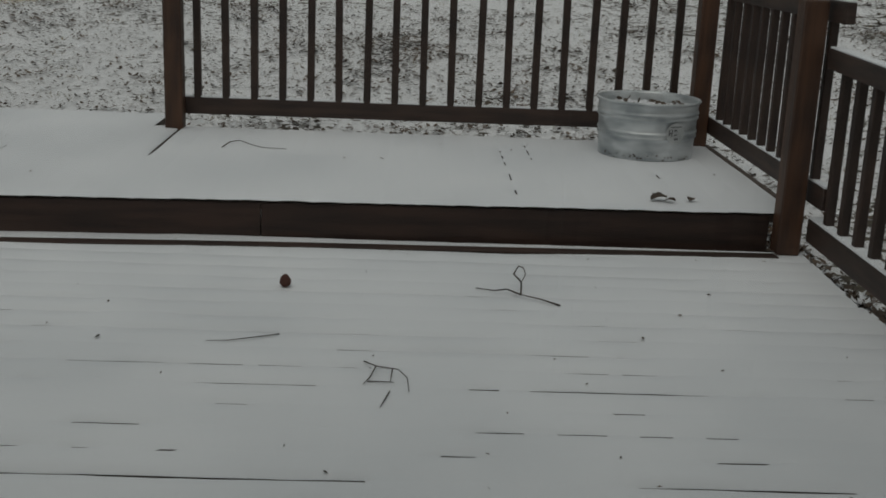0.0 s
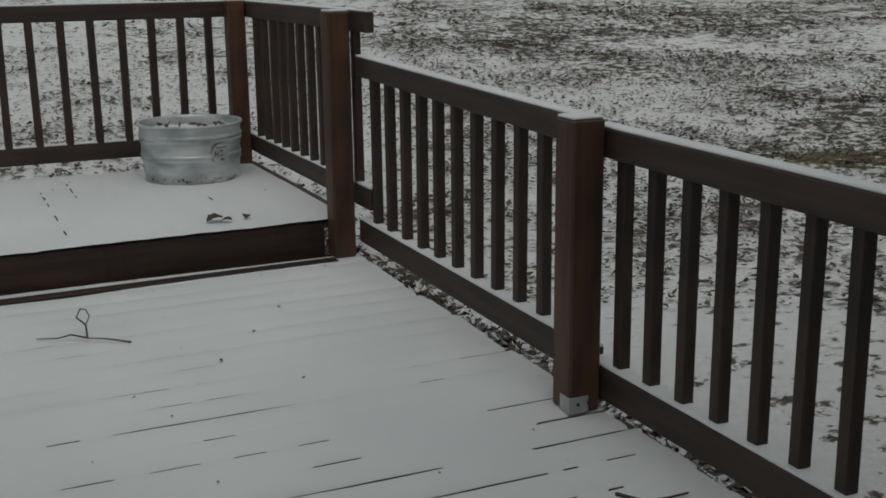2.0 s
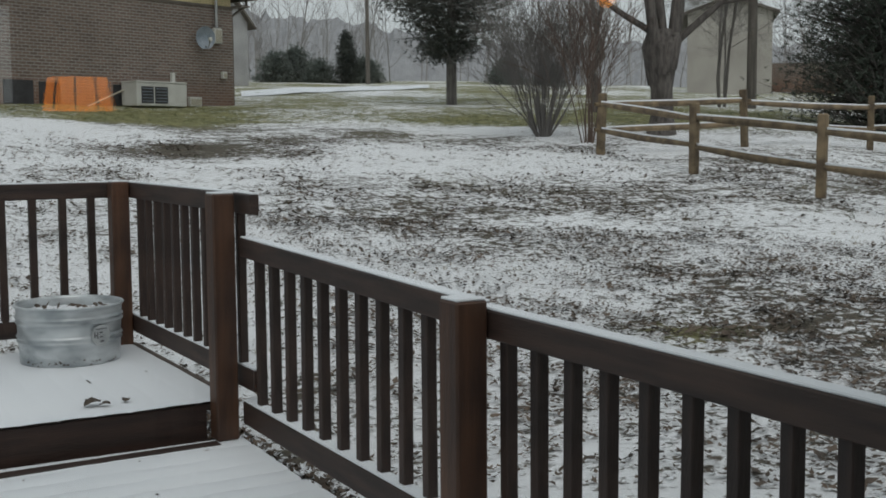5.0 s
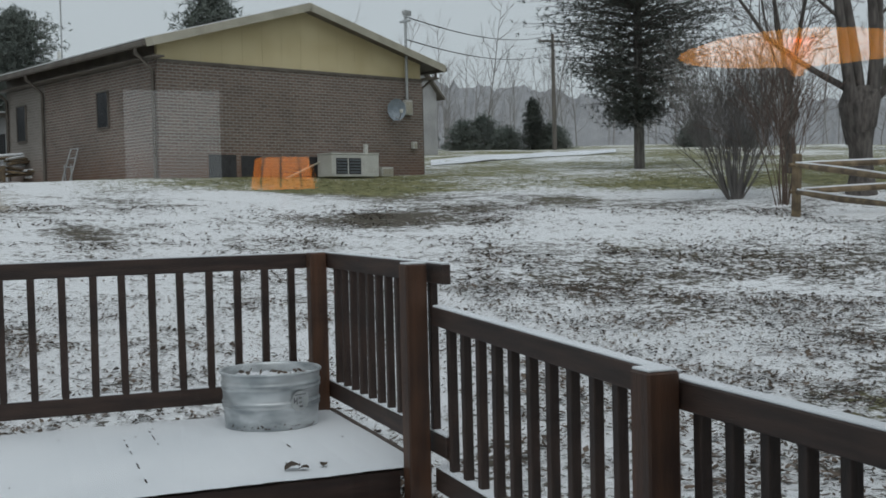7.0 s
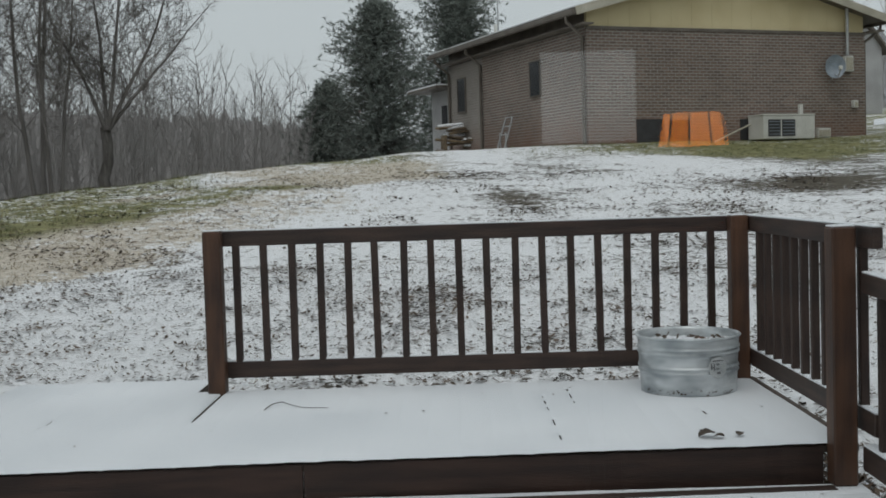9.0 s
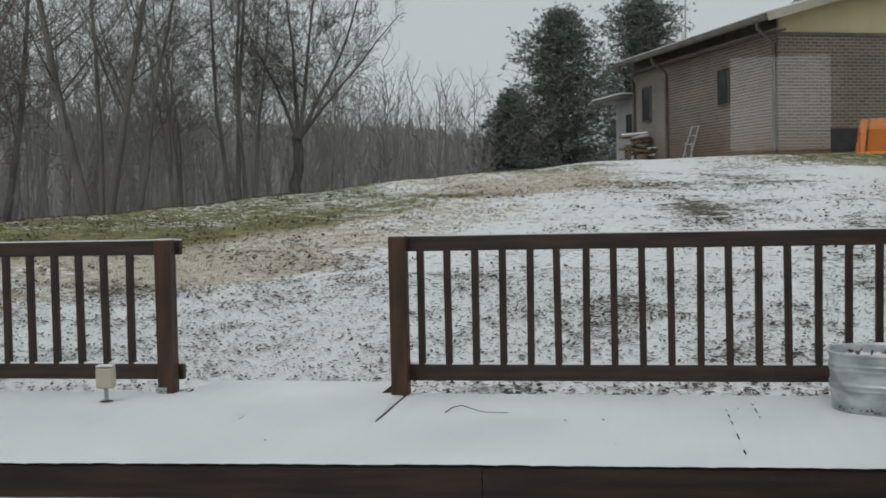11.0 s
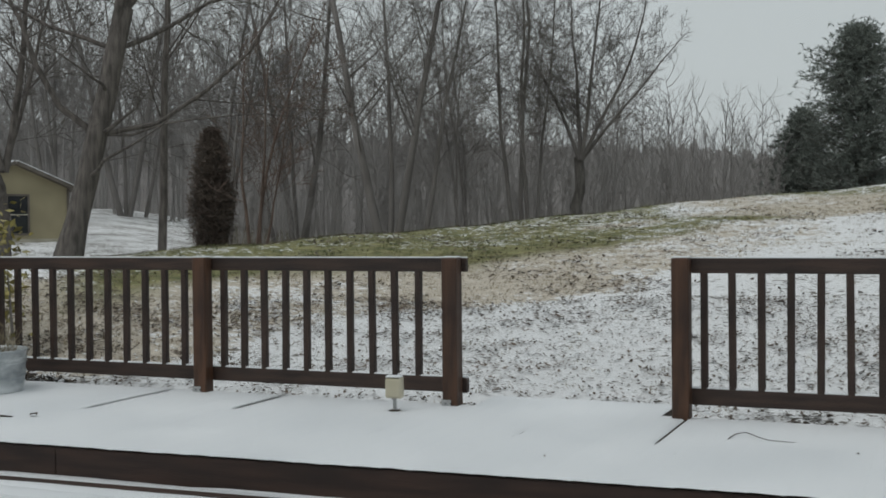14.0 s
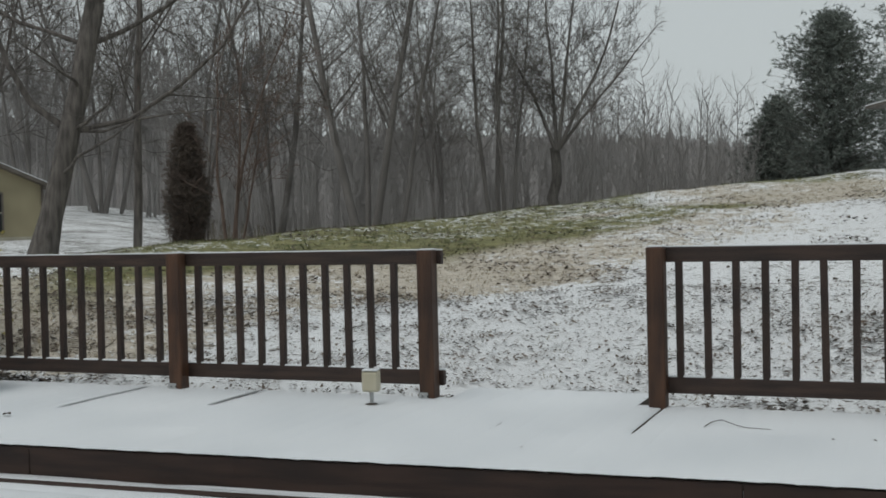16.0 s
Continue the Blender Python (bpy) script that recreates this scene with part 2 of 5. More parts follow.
# ---- building helpers ----
def link_mesh(name, verts, faces, mat, parent=None, smooth=False):
    me = bpy.data.meshes.new(name)
    me.from_pydata(verts, [], faces)
    me.materials.append(mat)
    if smooth:
        me.polygons.foreach_set("use_smooth", [True] * len(me.polygons))
    ob = new(name, me)
    ob.parent = parent
    return ob


def part(name, bm, mat, parent=None, label="", smooth=False):
    me = bpy.data.meshes.new(name)
    bmesh.ops.recalc_face_normals(bm, faces=bm.faces)
    for f in bm.faces:
        f.smooth = smooth
    bm.to_mesh(me)
    bm.free()
    me.materials.append(mat)
    ob = new(name, me)
    ob.parent = parent
    if label:
        tagged(ob, label)
    return ob


def box(bm, x0, x1, y0, y1, z0, z1, bevel=0.0, m=None):
    r = bmesh.ops.create_cube(bm, size=1.0)
    t = Matrix.Translation(((x0 + x1) / 2, (y0 + y1) / 2, (z0 + z1) / 2)) @ Matrix.Diagonal((x1 - x0, y1 - y0, z1 - z0, 1))
    bmesh.ops.transform(bm, matrix=t, verts=r["verts"])
    if bevel:
        es = list({e for v in r["verts"] for e in v.link_edges})
        out = bmesh.ops.bevel(bm, geom=es, offset=bevel, segments=1, affect="EDGES")
        vs = list({v for f in out["faces"] for v in f.verts} | {v for v in r["verts"] if v.is_valid})
    else:
        vs = r["verts"]
    if m is not None:
        bmesh.ops.transform(bm, matrix=m, verts=[v for v in vs if v.is_valid])
    return vs


def boxed(name, mat, dims, parent=None, bevel=0.004, label="", m=None):
    bm = bmesh.new()
    box(bm, *dims, bevel=bevel, m=m)
    return part(name, bm, mat, parent, label)


def lathe(bm, profile, n=48, cx=0, cy=0, closed=False):
    rings = []
    for r, z in profile:
        rings.append([bm.verts.new((cx + r * math.cos(2 * math.pi * i / n), cy + r * math.sin(2 * math.pi * i / n), z)) for i in range(n)])
    for a, b in zip(rings, rings[1:]):
        for i in range(n):
            bm.faces.new((a[i], a[(i + 1) % n], b[(i + 1) % n], b[i]))
    if closed:
        bm.faces.new(rings[0])
        bm.faces.new(rings[-1])


def tube(verts, faces, pts, radii, sides=5):
    """Appends a tapering tube along pts to the lists."""
    base = len(verts)
    prev = None
    k = len(pts)
    for i, p in enumerate(pts):
        d = (pts[min(i + 1, k - 1)] - pts[max(i - 1, 0)]).normalized()
        if prev is None:
            u = d.cross(Vector((0.3, 0.9, 0.2))).normalized()
        else:
            u = (prev - d * prev.dot(d)).normalized()
        prev = u
        v = d.cross(u)
        for s in range(sides):
            a = 2 * math.pi * s / sides
            verts.append(p + (u * math.cos(a) + v * math.sin(a)) * radii[i])
    for i in range(k - 1):
        for s in range(sides):
            a, b = base + i * sides + s, base + i * sides + (s + 1) % sides
            faces.append((a, b, b + sides, a + sides))


def tube_part(name, pts, radii, mat, parent=None, sides=6, label=""):
    vs, fs = [], []
    tube(vs, fs, [Vector(p) for p in pts], radii, sides)
    ob = link_mesh(name, vs, fs, mat, parent, True)
    if label:
        tagged(ob, label)
    return ob


def thing(name, label, category, group="", at=(0, 0, 0), rz=0.0):
    e = new(name)
    e.empty_display_size = 0.2
    e.matrix_basis = pose(*at, 0, 0, rz)
    return tagged(e, label, category, group)


# ---- terrain: a lawn that climbs from the deck to a crest, with a hollow behind it on one side ----
HUB = (-1.40, -4.25)
# bearing, distance of the crest, its height, height 20 m past the crest, height 60 m past it
CREST = [(-180, 12, -0.3, -0.3, -0.3), (-75, 11, 0.2, -0.2, 2.0), (-60, 12, 0.45, 0.1, 2.6), (-48, 13, 0.70, 0.2, 2.6), (-40, 14.5, 0.79, 0.25, 2.6), (-33, 16.5, 0.90, 0.2, 1.5), (-27.8, 18, 1.06, 0.2, 0.0),
         (-22, 20, 1.16, 0.3, -0.5), (-16.5, 22, 1.37, 0.5, 0.0), (-11, 24, 1.63, 0.9, 0.5), (-6, 26, 1.83, 1.5, 1.5), (-1.3, 27, 2.02, 2.0, 2.5),
         (7, 28.5, 2.11, 3.0, 5.0), (20, 33.6, 2.27, 3.7, 6.2), (30.5, 36, 2.33, 3.8, 6.2), (38, 33, 2.14, 3.4, 5.6), (45, 30, 1.78, 3.0, 5.0), (52, 28, 1.15, 2.6, 4.6), (75, 25, 0.9, 2.2, 4.0), (180, 12, -0.3, -0.3, -0.3)]


def ground_z(x, y):
    dx, dy = x - HUB[0], y - HUB[1]
    r, az = math.hypot(dx, dy), math.degrees(math.atan2(dx, dy))
    for a, b in zip(CREST, CREST[1:]):
        if a[0] <= az <= b[0]:
            f = (az - a[0]) / (b[0] - a[0])
            f = f * f * (3 - 2 * f)
            R, zc, z2, z6 = [a[i] + (b[i] - a[i]) * f for i in range(1, 5)]
            break
    near = -0.32 + 0.22 * max(0.0, min(1.0, (az - 5) / 40)) if abs(az) < 90 else -0.3
    if r <= 5:
        z = near
    elif r <= R:
        z = near + (zc - near) * ((r - 5) / (R - 5)) ** (1 + 0.4 * smooth01(25, 45, az))
    elif r <= R + 20:
        f = (r - R) / 20
        f = f * f * (3 - 2 * f) if z2 < zc else f
        z = zc + (z2 - zc) * f
    elif r <= R + 60:
        z = z2 + (z6 - z2) * (r - R - 20) / 40
    else:
        z = z6
    lump = noise.noise((x * 0.35, y * 0.35, 3.1)) * 0.05 + noise.noise((x * 1.4, y * 1.4, 7.7)) * 0.02
    return z + lump * min(1.0, max(0.0, (r - 5.5) / 4))


def smooth01(a, b, v):
    f = max(0.0, min(1.0, (v - a) / (b - a)))
    return f * f * (3 - 2 * f)


def cover(x, y):
    """How much straw, green grass and leaf litter shows at a place, 0 to 1 each."""
    dx, dy = x - HUB[0], y - HUB[1]
    r, az = math.hypot(dx, dy), math.degrees(math.atan2(dx, dy))
    nb = noise.noise((x * 0.22, y * 0.22, 1.3)) + 0.5 * noise.noise((x * 0.6, y * 0.6, 4.2))
    R = np.interp(az, [c[0] for c in CREST], [c[1] for c in CREST])
    left = 1 - smooth01(-9, -1, az)
    low = np.interp(az, [-40, -28, -20, -13, -6], [0.90, 0.87, 0.80, 0.73, 0.80]) * R
    straw = left * smooth01(0.56 * R, 0.63 * R, r + nb * 1.6) * (1 - smooth01(low, low + 1.5, r + nb * 1.2))
    bare = smooth01(-13.5, -11, az) * (1 - smooth01(-3, 1, az)) * smooth01(20.2, 21.0, r + nb) * (1 - smooth01(24.3, 25.2, r + nb))
    stripe = smooth01(-18, -16, az) * (1 - smooth01(-13, -11.5, az)) * math.exp(-((r - 19.5 - 0.2 * (az + 15)) / 0.5) ** 2)
    straw = max(straw * 0.92, bare, stripe)
    crest_green = (1 - smooth01(-6, 1, az)) * smooth01(low - 0.8, low + 1.2, r + nb * 2.4) * smooth01(-44, -38, az)
    crest_green *= (1 - smooth01(R + 5, R + 9, r)) * (1 - 0.95 * max(bare, stripe))
    lawn = smooth01(0, 6, az) * smooth01(23.5, 26.5, r + nb * 1.5 - 1.5 * smooth01(6, 25, az))
    green = max(crest_green, lawn)
    green = max(green, 0.6 * math.exp(-((az - 41.5) / 3) ** 2) * math.exp(-((r - 7.3) / 0.45) ** 2))
    patch = smooth01(0.25, 0.5, noise.noise((x * 0.5 + 9, y * 0.5, 2.2))) * 0.6
    green = max(green, patch * smooth01(10, 30, az) * smooth01(6, 9, r) * 0.15)
    litter = 0.22 + 0.5 * nb
    litter += 0.13 * smooth01(22, 34, az) * smooth01(11, 15, r) * (1 - smooth01(22, 27, r))
    litter += 0.75 * math.exp(-((az - 19.5) / 5.5) ** 2) * math.exp(-((r - 19.8 - nb) / 1.5) ** 2)
    litter += 0.5 * math.exp(-((az - 3) / 1.9) ** 2) * math.exp(-((r - 17.4) / 1.2) ** 2)
    litter += 0.15 * math.exp(-((az - 43.5) / 4) ** 2) * math.exp(-((r - 8.6) / 0.9) ** 2)
    litter += 0.50 * green * (1 - 0.35 * smooth01(26, 40, r)) + 0.42 * straw * straw
    litter -= 0.22 * left * smooth01(7.5, 9.5, r) * (1 - straw)
    litter = max(litter, 0.66 * crest_green, 0.52 * straw)
    hollow = (1 - smooth01(-8, -2, az)) * smooth01(R + 2, R + 6, r)
    litter = litter * (1 - hollow) + hollow * (0.9 if az > -36 else 0.30)
    return straw, min(1, green), max(0, min(1.3, litter))


def build_ground():
    radii = [0.0] + [3 + 0.35 * i for i in range(78)] + [30.3 * 1.07 ** i for i in range(1, 52)]
    az = [-180 + 8 * i for i in range(14)] + [-68 + 1.0 * i for i in range(136)] + [68 + 8 * i for i in range(14)]
    verts, faces, cols = [], [], []
    for r in radii:
        for a in az:
            x, y = HUB[0] + r * math.sin(radians(a)), HUB[1] + r * math.cos(radians(a))
            verts.append((x, y, ground_z(x, y)))
            cols.append((*cover(x, y), 1.0))
    n = len(az)
    for i in range(len(radii) - 1):
        for j in range(n):
            k = (j + 1) % n
            faces.append((i * n + j, i * n + k, (i + 1) * n + k, (i + 1) * n + j))
    ob = link_mesh("ground", verts, faces, GROUND, None, True)
    layer = ob.data.color_attributes.new("cover", "FLOAT_COLOR", "POINT")
    layer.data.foreach_set("color", [c for row in cols for c in row])
    tagged(ob, "lawn dusted with thin patchy snow over dead leaves", "ground", kind="structure")


build_ground()

# ---- the two-level wooden deck ----
UP = 0.142          # top of the upper level
POST_TOP = 0.972
RAIL_TOP = 0.968
PITCH = 0.147


def front_y(x):
    return 0.115 + 0.028 * x if x > -1.98 else 0.058 + 0.052 * (x + 1.98)


def far_y(x):
    return 2.05 if -3.80 < x < -2.70 else 1.655


lower = tagged(new("deck_floor_lower"), "lower deck floor of brown boards under thin snow", "deck", kind="structure")
upper = tagged(new("deck_floor_upper"), "upper deck floor of brown boards under thin snow", "deck", kind="structure")
LOW_PITCH, UP_PITCH = 0.1345, 0.1345
LOW_X0, LOW_X1, LOW_Y0 = -7.9, 0.10, -1.423 - 19 * 0.1345


def board_mesh(name, length, width, thick, along_x=True):
    bm = bmesh.new()
    if along_x:
        box(bm, 0, length, 0, width, -thick, 0, 0.004)
    else:
        box(bm, 0, width, 0, length, -thick, 0, 0.004)
    me = bpy.data.meshes.new(name)
    bm.to_mesh(me)
    bm.free()
    me.materials.append(DECKWOOD)
    return me


def snow_sheet(name, parent, strips, along_x, z, seed, gap, thresh, front=None, slits=None):
    """Thin snow over boards: one ribbon a board, bridged over the gaps but for broken slits."""
    rng = random.Random(seed)
    verts, faces = [], []
    step = 0.04
    prev = None
    for idx, (c0, c1, a0, a1) in enumerate(strips):
        n = max(2, int(round((a1 - a0) / step)))
        cols = [c0 + gap / 2, c0 + gap / 2 + 0.010, (c0 + c1) / 2, c1 - gap / 2 - 0.010, c1 - gap / 2]
        rows = []
        for i in range(n + 1):
            a = a0 + (a1 - a0) * i / n
            row = []
            for k, c in enumerate(cols):
                edge = k in (0, 4)
                p = (a, c) if along_x else (c, a)
                h = z + 0.0025 * noise.noise((p[0] * 3, p[1] * 3, 1)) + 0.0012 * noise.noise((p[0] * 14, p[1] * 14, 5)) - (0.0012 if edge else 0)
                cc = c + (0.003 * noise.noise((a * 9, idx * 3.3, k)) if edge else 0)
                aa = a
                if front and i == 0:
                    aa = a - 0.012 + 0.008 * noise.noise((c * 11, 2, 2))
                verts.append((aa, cc, h) if along_x else (cc, aa, h))
                row.append(len(verts) - 1)
            rows.append(row)
        for i in range(n):
            for k in range(4):
                f = (rows[i][k], rows[i + 1][k], rows[i + 1][k + 1], rows[i][k + 1])
                faces.append(f if along_x else f[::-1])
        if prev is not None:
            pa0, pa1, prows, pn = prev
            level = thresh + 0.10 * noise.noise((idx * 5.1, 0, 8)) - (0.30 if along_x and idx > len(strips) - 3 else 0)
            for i in range(n):
                a = a0 + (a1 - a0) * i / n
                j = int(round((a - pa0) / (pa1 - pa0) * pn))
                if j < 0 or j >= pn or abs(pa0 + (pa1 - pa0) * j / pn - a) > step * 0.6:
                    continue
                s = noise.noise((a * 2.0, idx * 7.7, 0.5)) + 0.8 * noise.noise((a * 11, idx * 3.1, 9))
                spread = 0.0
                if slits is not None:
                    s = level - 1
                    for sx, sa, sb, broken, wide in slits:
                        if abs(sx - c0) < 0.068 and sa < a < sb and noise.noise((a * 7, sx, 1)) > broken:
                            s, spread = level + 1, wide
                if s > level:
                    for k, c_ in ((prows[j][4], c0), (prows[j + 1][4], c0), (rows[i][0], c0), (rows[i + 1][0], c0)):
                        vx, vy, vz = verts[k]
                        if spread and not along_x:
                            vx = c_ - gap / 2 - spread if k in (prows[j][4], prows[j + 1][4]) else c_ + gap / 2 + spread
                        verts[k] = (vx, vy, z - 0.007)
                    continue
                f = (prows[j][4], prows[j + 1][4], rows[i + 1][0], rows[i][0])
                faces.append(f if along_x else f[::-1])
        prev = (a0, a1, rows, n)
    ob = link_mesh(name, verts, faces, SNOW, parent, True)
    return tagged(ob, "thin fresh snow with dark slits over board gaps", kind="stuff")


# lower level: boards run along x
strips = []
nlow = int((0.06 - LOW_Y0) / LOW_PITCH)
for i in range(nlow):
    y0 = LOW_Y0 + i * LOW_PITCH
    x1 = LOW_X1 + random.uniform(-0.012, 0.012)
    strips.append((y0, y0 + LOW_PITCH, LOW_X0, x1))
LOW_STRIPS = strips
snow_sheet("deck_snow_lower", lower, strips, True, 0.0, 3, 0.010, 0.06)

# upper level: boards run along y; where the snow has fallen through (board edge, from, to, brokenness)
UPPER_SLITS = [(-2.59, 0.95, 1.66, -0.9, 0.004), (-2.59, 0.45, 0.95, 0.1, 0.0), (-0.982, 0.9, 1.28, 0.05, 0.0), (-0.97, 0.3, 0.85, 0.15, 0.0), (-0.845, 1.05, 1.6, 0.0, 0.0),
                (-5.82, 0.85, 1.60, -0.6, 0.014), (-5.96, 0.95, 1.35, 0.1, 0.0), (-5.07, 1.1, 1.66, -0.9, 0.016), (-4.0, 0.5, 1.0, 0.3, 0.0), (-3.3, 0.6, 1.2, 0.35, 0.0), (-0.32, 0.5, 0.8, 0.2, 0.0)]
ustrips = []
x = -0.982 - 48 * UP_PITCH
while x < 0.10:
    x1 = min(x + UP_PITCH, 0.115)
    xc = (x + x1) / 2
    ustrips.append((x, x1, front_y(xc), far_y(xc)))
    x += UP_PITCH
snow_sheet("deck_snow_upper", upper, ustrips, False, UP, 4, 0.007, 0.36, front=True, slits=UPPER_SLITS)

# fascia boards of the step, and the bare strip before its foot
for name, xa, xb in (("fascia_board", -1.985, 0.0), ("fascia_board", -5.2, -1.985), ("fascia_board", -8.2, -5.2)):
    bm = bmesh.new()
    ya, yb = front_y(xa + 0.001), front_y(xb - 0.001)
    rot = math.degrees(math.atan2(yb - ya, xb - xa))
    L = math.hypot(xb - xa, yb - ya) - 0.004
    box(bm, 0, L, -0.0, 0.038, -0.02, UP - 0.012, 0.003, pose(xa, ya, 0, 0, 0, rot))
    part(name, bm, FASCIA, upper)
for xa, xb, yy, sl in ((-8.2, -1.987, front_y(-1.99) + 0.052 * 1.985, 0.052), (-1.983, -0.006, 0.115, 0.028)):
    bm = bmesh.new()
    box(bm, xa, xb, -0.158, -0.100, -0.03, 0.005, 0.002, pose(0, yy, 0, 0, 0, math.degrees(math.atan(sl))))
    part("sill_strip", bm, FASCIA, upper, "bare dark strip at the foot of the step")
bm = bmesh.new()
box(bm, 0.10, 0.125, 0.12, 1.62, 0.05, UP + 0.004, 0.003)
part("edge_board", bm, DECKWOOD, upper)


# ---- railings ----
def railing_post(x, y, z0, z1, w=0.09, bracket=None, rz=0.0):
    e = thing("railing_post", "square reddish-brown stained wooden railing post with snow-dusted top", "post", "deck railing posts", (x, y, z0), rz)
    h = z1 - z0
    boxed("post_shaft", POSTWOOD, (0, w, 0, w, 0, h), e, 0.006)
    bm = bmesh.new()
    box(bm, 0.004, w - 0.004, 0.004, w - 0.004, h - 0.001, h + 0.007, 0.003)
    part("snow_cap", bm, SNOW, e, "thin snow on post top")
    if bracket:
        bm = bmesh.new()
        box(bm, -0.003, w * 0.6, -0.003, w * 0.5, 0.0, 0.045, 0.001)
        br = part("post_bracket", bm, STEEL, e, "galvanised steel post base bracket")
        for sx in (0.018, 0.05):
            boxed("bolt", DARKVOID, (sx, sx + 0.008, -0.009, -0.003, 0.022, 0.030), br, 0.001)
    return e


def railing(length, height, low, low_h, count, first, at, rz, label, pitch=PITCH, top_h=0.078, sag=0.0, sag_low=0.0, bal_t=0.036, t=0.038):
    """A section along local +x: top rail, bottom rail and square balusters; its rails lie on the posts' outer side."""
    e = thing("railing", label, "railing", "deck railings", at, rz)
    sh = Matrix.Identity(4)
    sh[2][0] = sag
    sl = Matrix.Identity(4)
    sl[2][0] = sag_low
    bm = bmesh.new()
    box(bm, 0, length, 0, t, height - top_h, height, 0.004, sh)
    part("top_rail", bm, RAILWOODX, e)
    bm = bmesh.new()
    box(bm, 0, length, 0, t, low, low + low_h, 0.004, sl)
    part("bottom_rail", bm, RAILWOODX, e)
    bm = bmesh.new()
    box(bm, 0, length, 0.003, t - 0.003, height - 0.001, height + 0.007, 0.003, sh)
    part("snow_line", bm, SNOW, e, "thin snow along the top rail")
    bm = bmesh.new()
    box(bm, 0, length, 0.002, t - 0.002, low + low_h - 0.001, low + low_h + 0.008, 0.003, sl)
    part("snow_line", bm, SNOW, e, "thin snow along the bottom rail")
    bm = bmesh.new()
    hb = height - top_h - low - low_h
    box(bm, -0.018, 0.018, 0.001, 0.001 + bal_t, -0.003, hb + max(0.004, (sag - sag_low) * length), 0.003)
    me = bpy.data.meshes.new("baluster")
    bm.to_mesh(me)
    bm.free()
    me.materials.append(RAILWOOD)
    for i in range(count):
        b = new("baluster", me)
        b.parent = e
        px = first + i * pitch
        b.matrix_basis = pose(px, 0, low + low_h + sag_low * px, 0, random.uniform(-0.5, 0.5), random.uniform(-2, 2))
    return e


FAR = "dark brown stained wooden railing with square balusters and snow"
PY = 1.59
for px, br in ((-7.445, False), (-5.640, True), (-3.960, True), (-2.668, False), (0.016, False)):
    railing_post(px, PY, UP - 0.012, POST_TOP, bracket=br)
RB = UP
railing(2.78, RAIL_TOP - RB, 0.063, 0.085, 18, 0.151, (-2.668, PY + 0.092, RB), 0, FAR, pitch=0.1443)
railing(1.848, RAIL_TOP - RB, 0.063, 0.085, 11, 0.153, (-7.445, PY + 0.092, RB), 0, FAR, pitch=0.1515)
railing(1.748, RAIL_TOP - RB, 0.063, 0.085, 10, 0.113, (-5.595, PY + 0.092, RB), 0, FAR, pitch=0.1478)
# rail of the short side at the corner
railing(1.80, RAIL_TOP - RB, 0.063, 0.085, 11, 0.16, (0.148, -0.11, RB), 90, FAR, pitch=0.143, bal_t=0.033)
# lower level, stepping down
railing_post(0.0, 0.0, 0.0, 0.968)
railing_post(0.0, -1.825, 0.0, 0.765, bracket=True, w=0.092)
LOWRAIL = "dark brown stained wooden railing along the lower deck with snow"
railing(1.73, 0.748, 0.052, 0.090, 10, 0.300, (0.150, -1.75, 0.0), 90, LOWRAIL, pitch=0.145, top_h=0.074, t=0.052, bal_t=0.033, sag=0.029, sag_low=0.008)
railing(2.30, 0.718, 0.024, 0.090, 17, 0.054, (0.150, -4.05, 0.0), 90, LOWRAIL, pitch=0.1335, top_h=0.074, t=0.052, bal_t=0.033, sag=0.009)
# railing that turns towards the house at the planted corner
railing(2.6, RAIL_TOP - RB, 0.063, 0.085, 17, 0.14, (-7.483, PY + 0.05, RB), -90, FAR)


# ---- the neighbouring brick house ----
HX, HY, HZ, HR = 2.05, 24.12, 2.0, 21.9
house = thing("brick_house", "single-storey brown brick house with tan gable and snowy roof", "house", at=(HX, HY, HZ), rz=HR)
W, D, EAVE, PEAK, BR = 8.55, 9.1, 3.50, 4.70, 2.98
OH = 0.55


def roof_z(x):
    return PEAK - (PEAK - 3.38) * abs(x - W / 2) / (W / 2 + OH)


bm = bmesh.new()
box(bm, 0, W, 0, 0.2, -0.5, BR)
box(bm, 0, 0.2, 0.2, 6.4, -0.5, BR)
box(bm, W - 0.2, W, 0.2, D, -0.5, BR)
box(bm, 0.2, W - 0.2, D - 0.2, D, -0.5, BR)
part("brick_wall", bm, BRICK, house)
boxed("side_wall", PALEBRICK, (0, 0.2, 6.402, D - 0.202, -0.5, BR), house, 0, "paler brick stretch of the side wall")
boxed("side_wall", PALEBRICK, (-0.004, 0.198, D - 0.2, D - 0.002, -0.5, BR - 0.002), house, 0, "paler brick stretch of the side wall")
for xa, xb in ((0.01, 0.19), (W - 0.19, W - 0.01)):
    boxed("frieze_board", TRIM, (xa, xb, 0.14, D - 0.02, BR + 0.001, 3.44), house, 0.002)
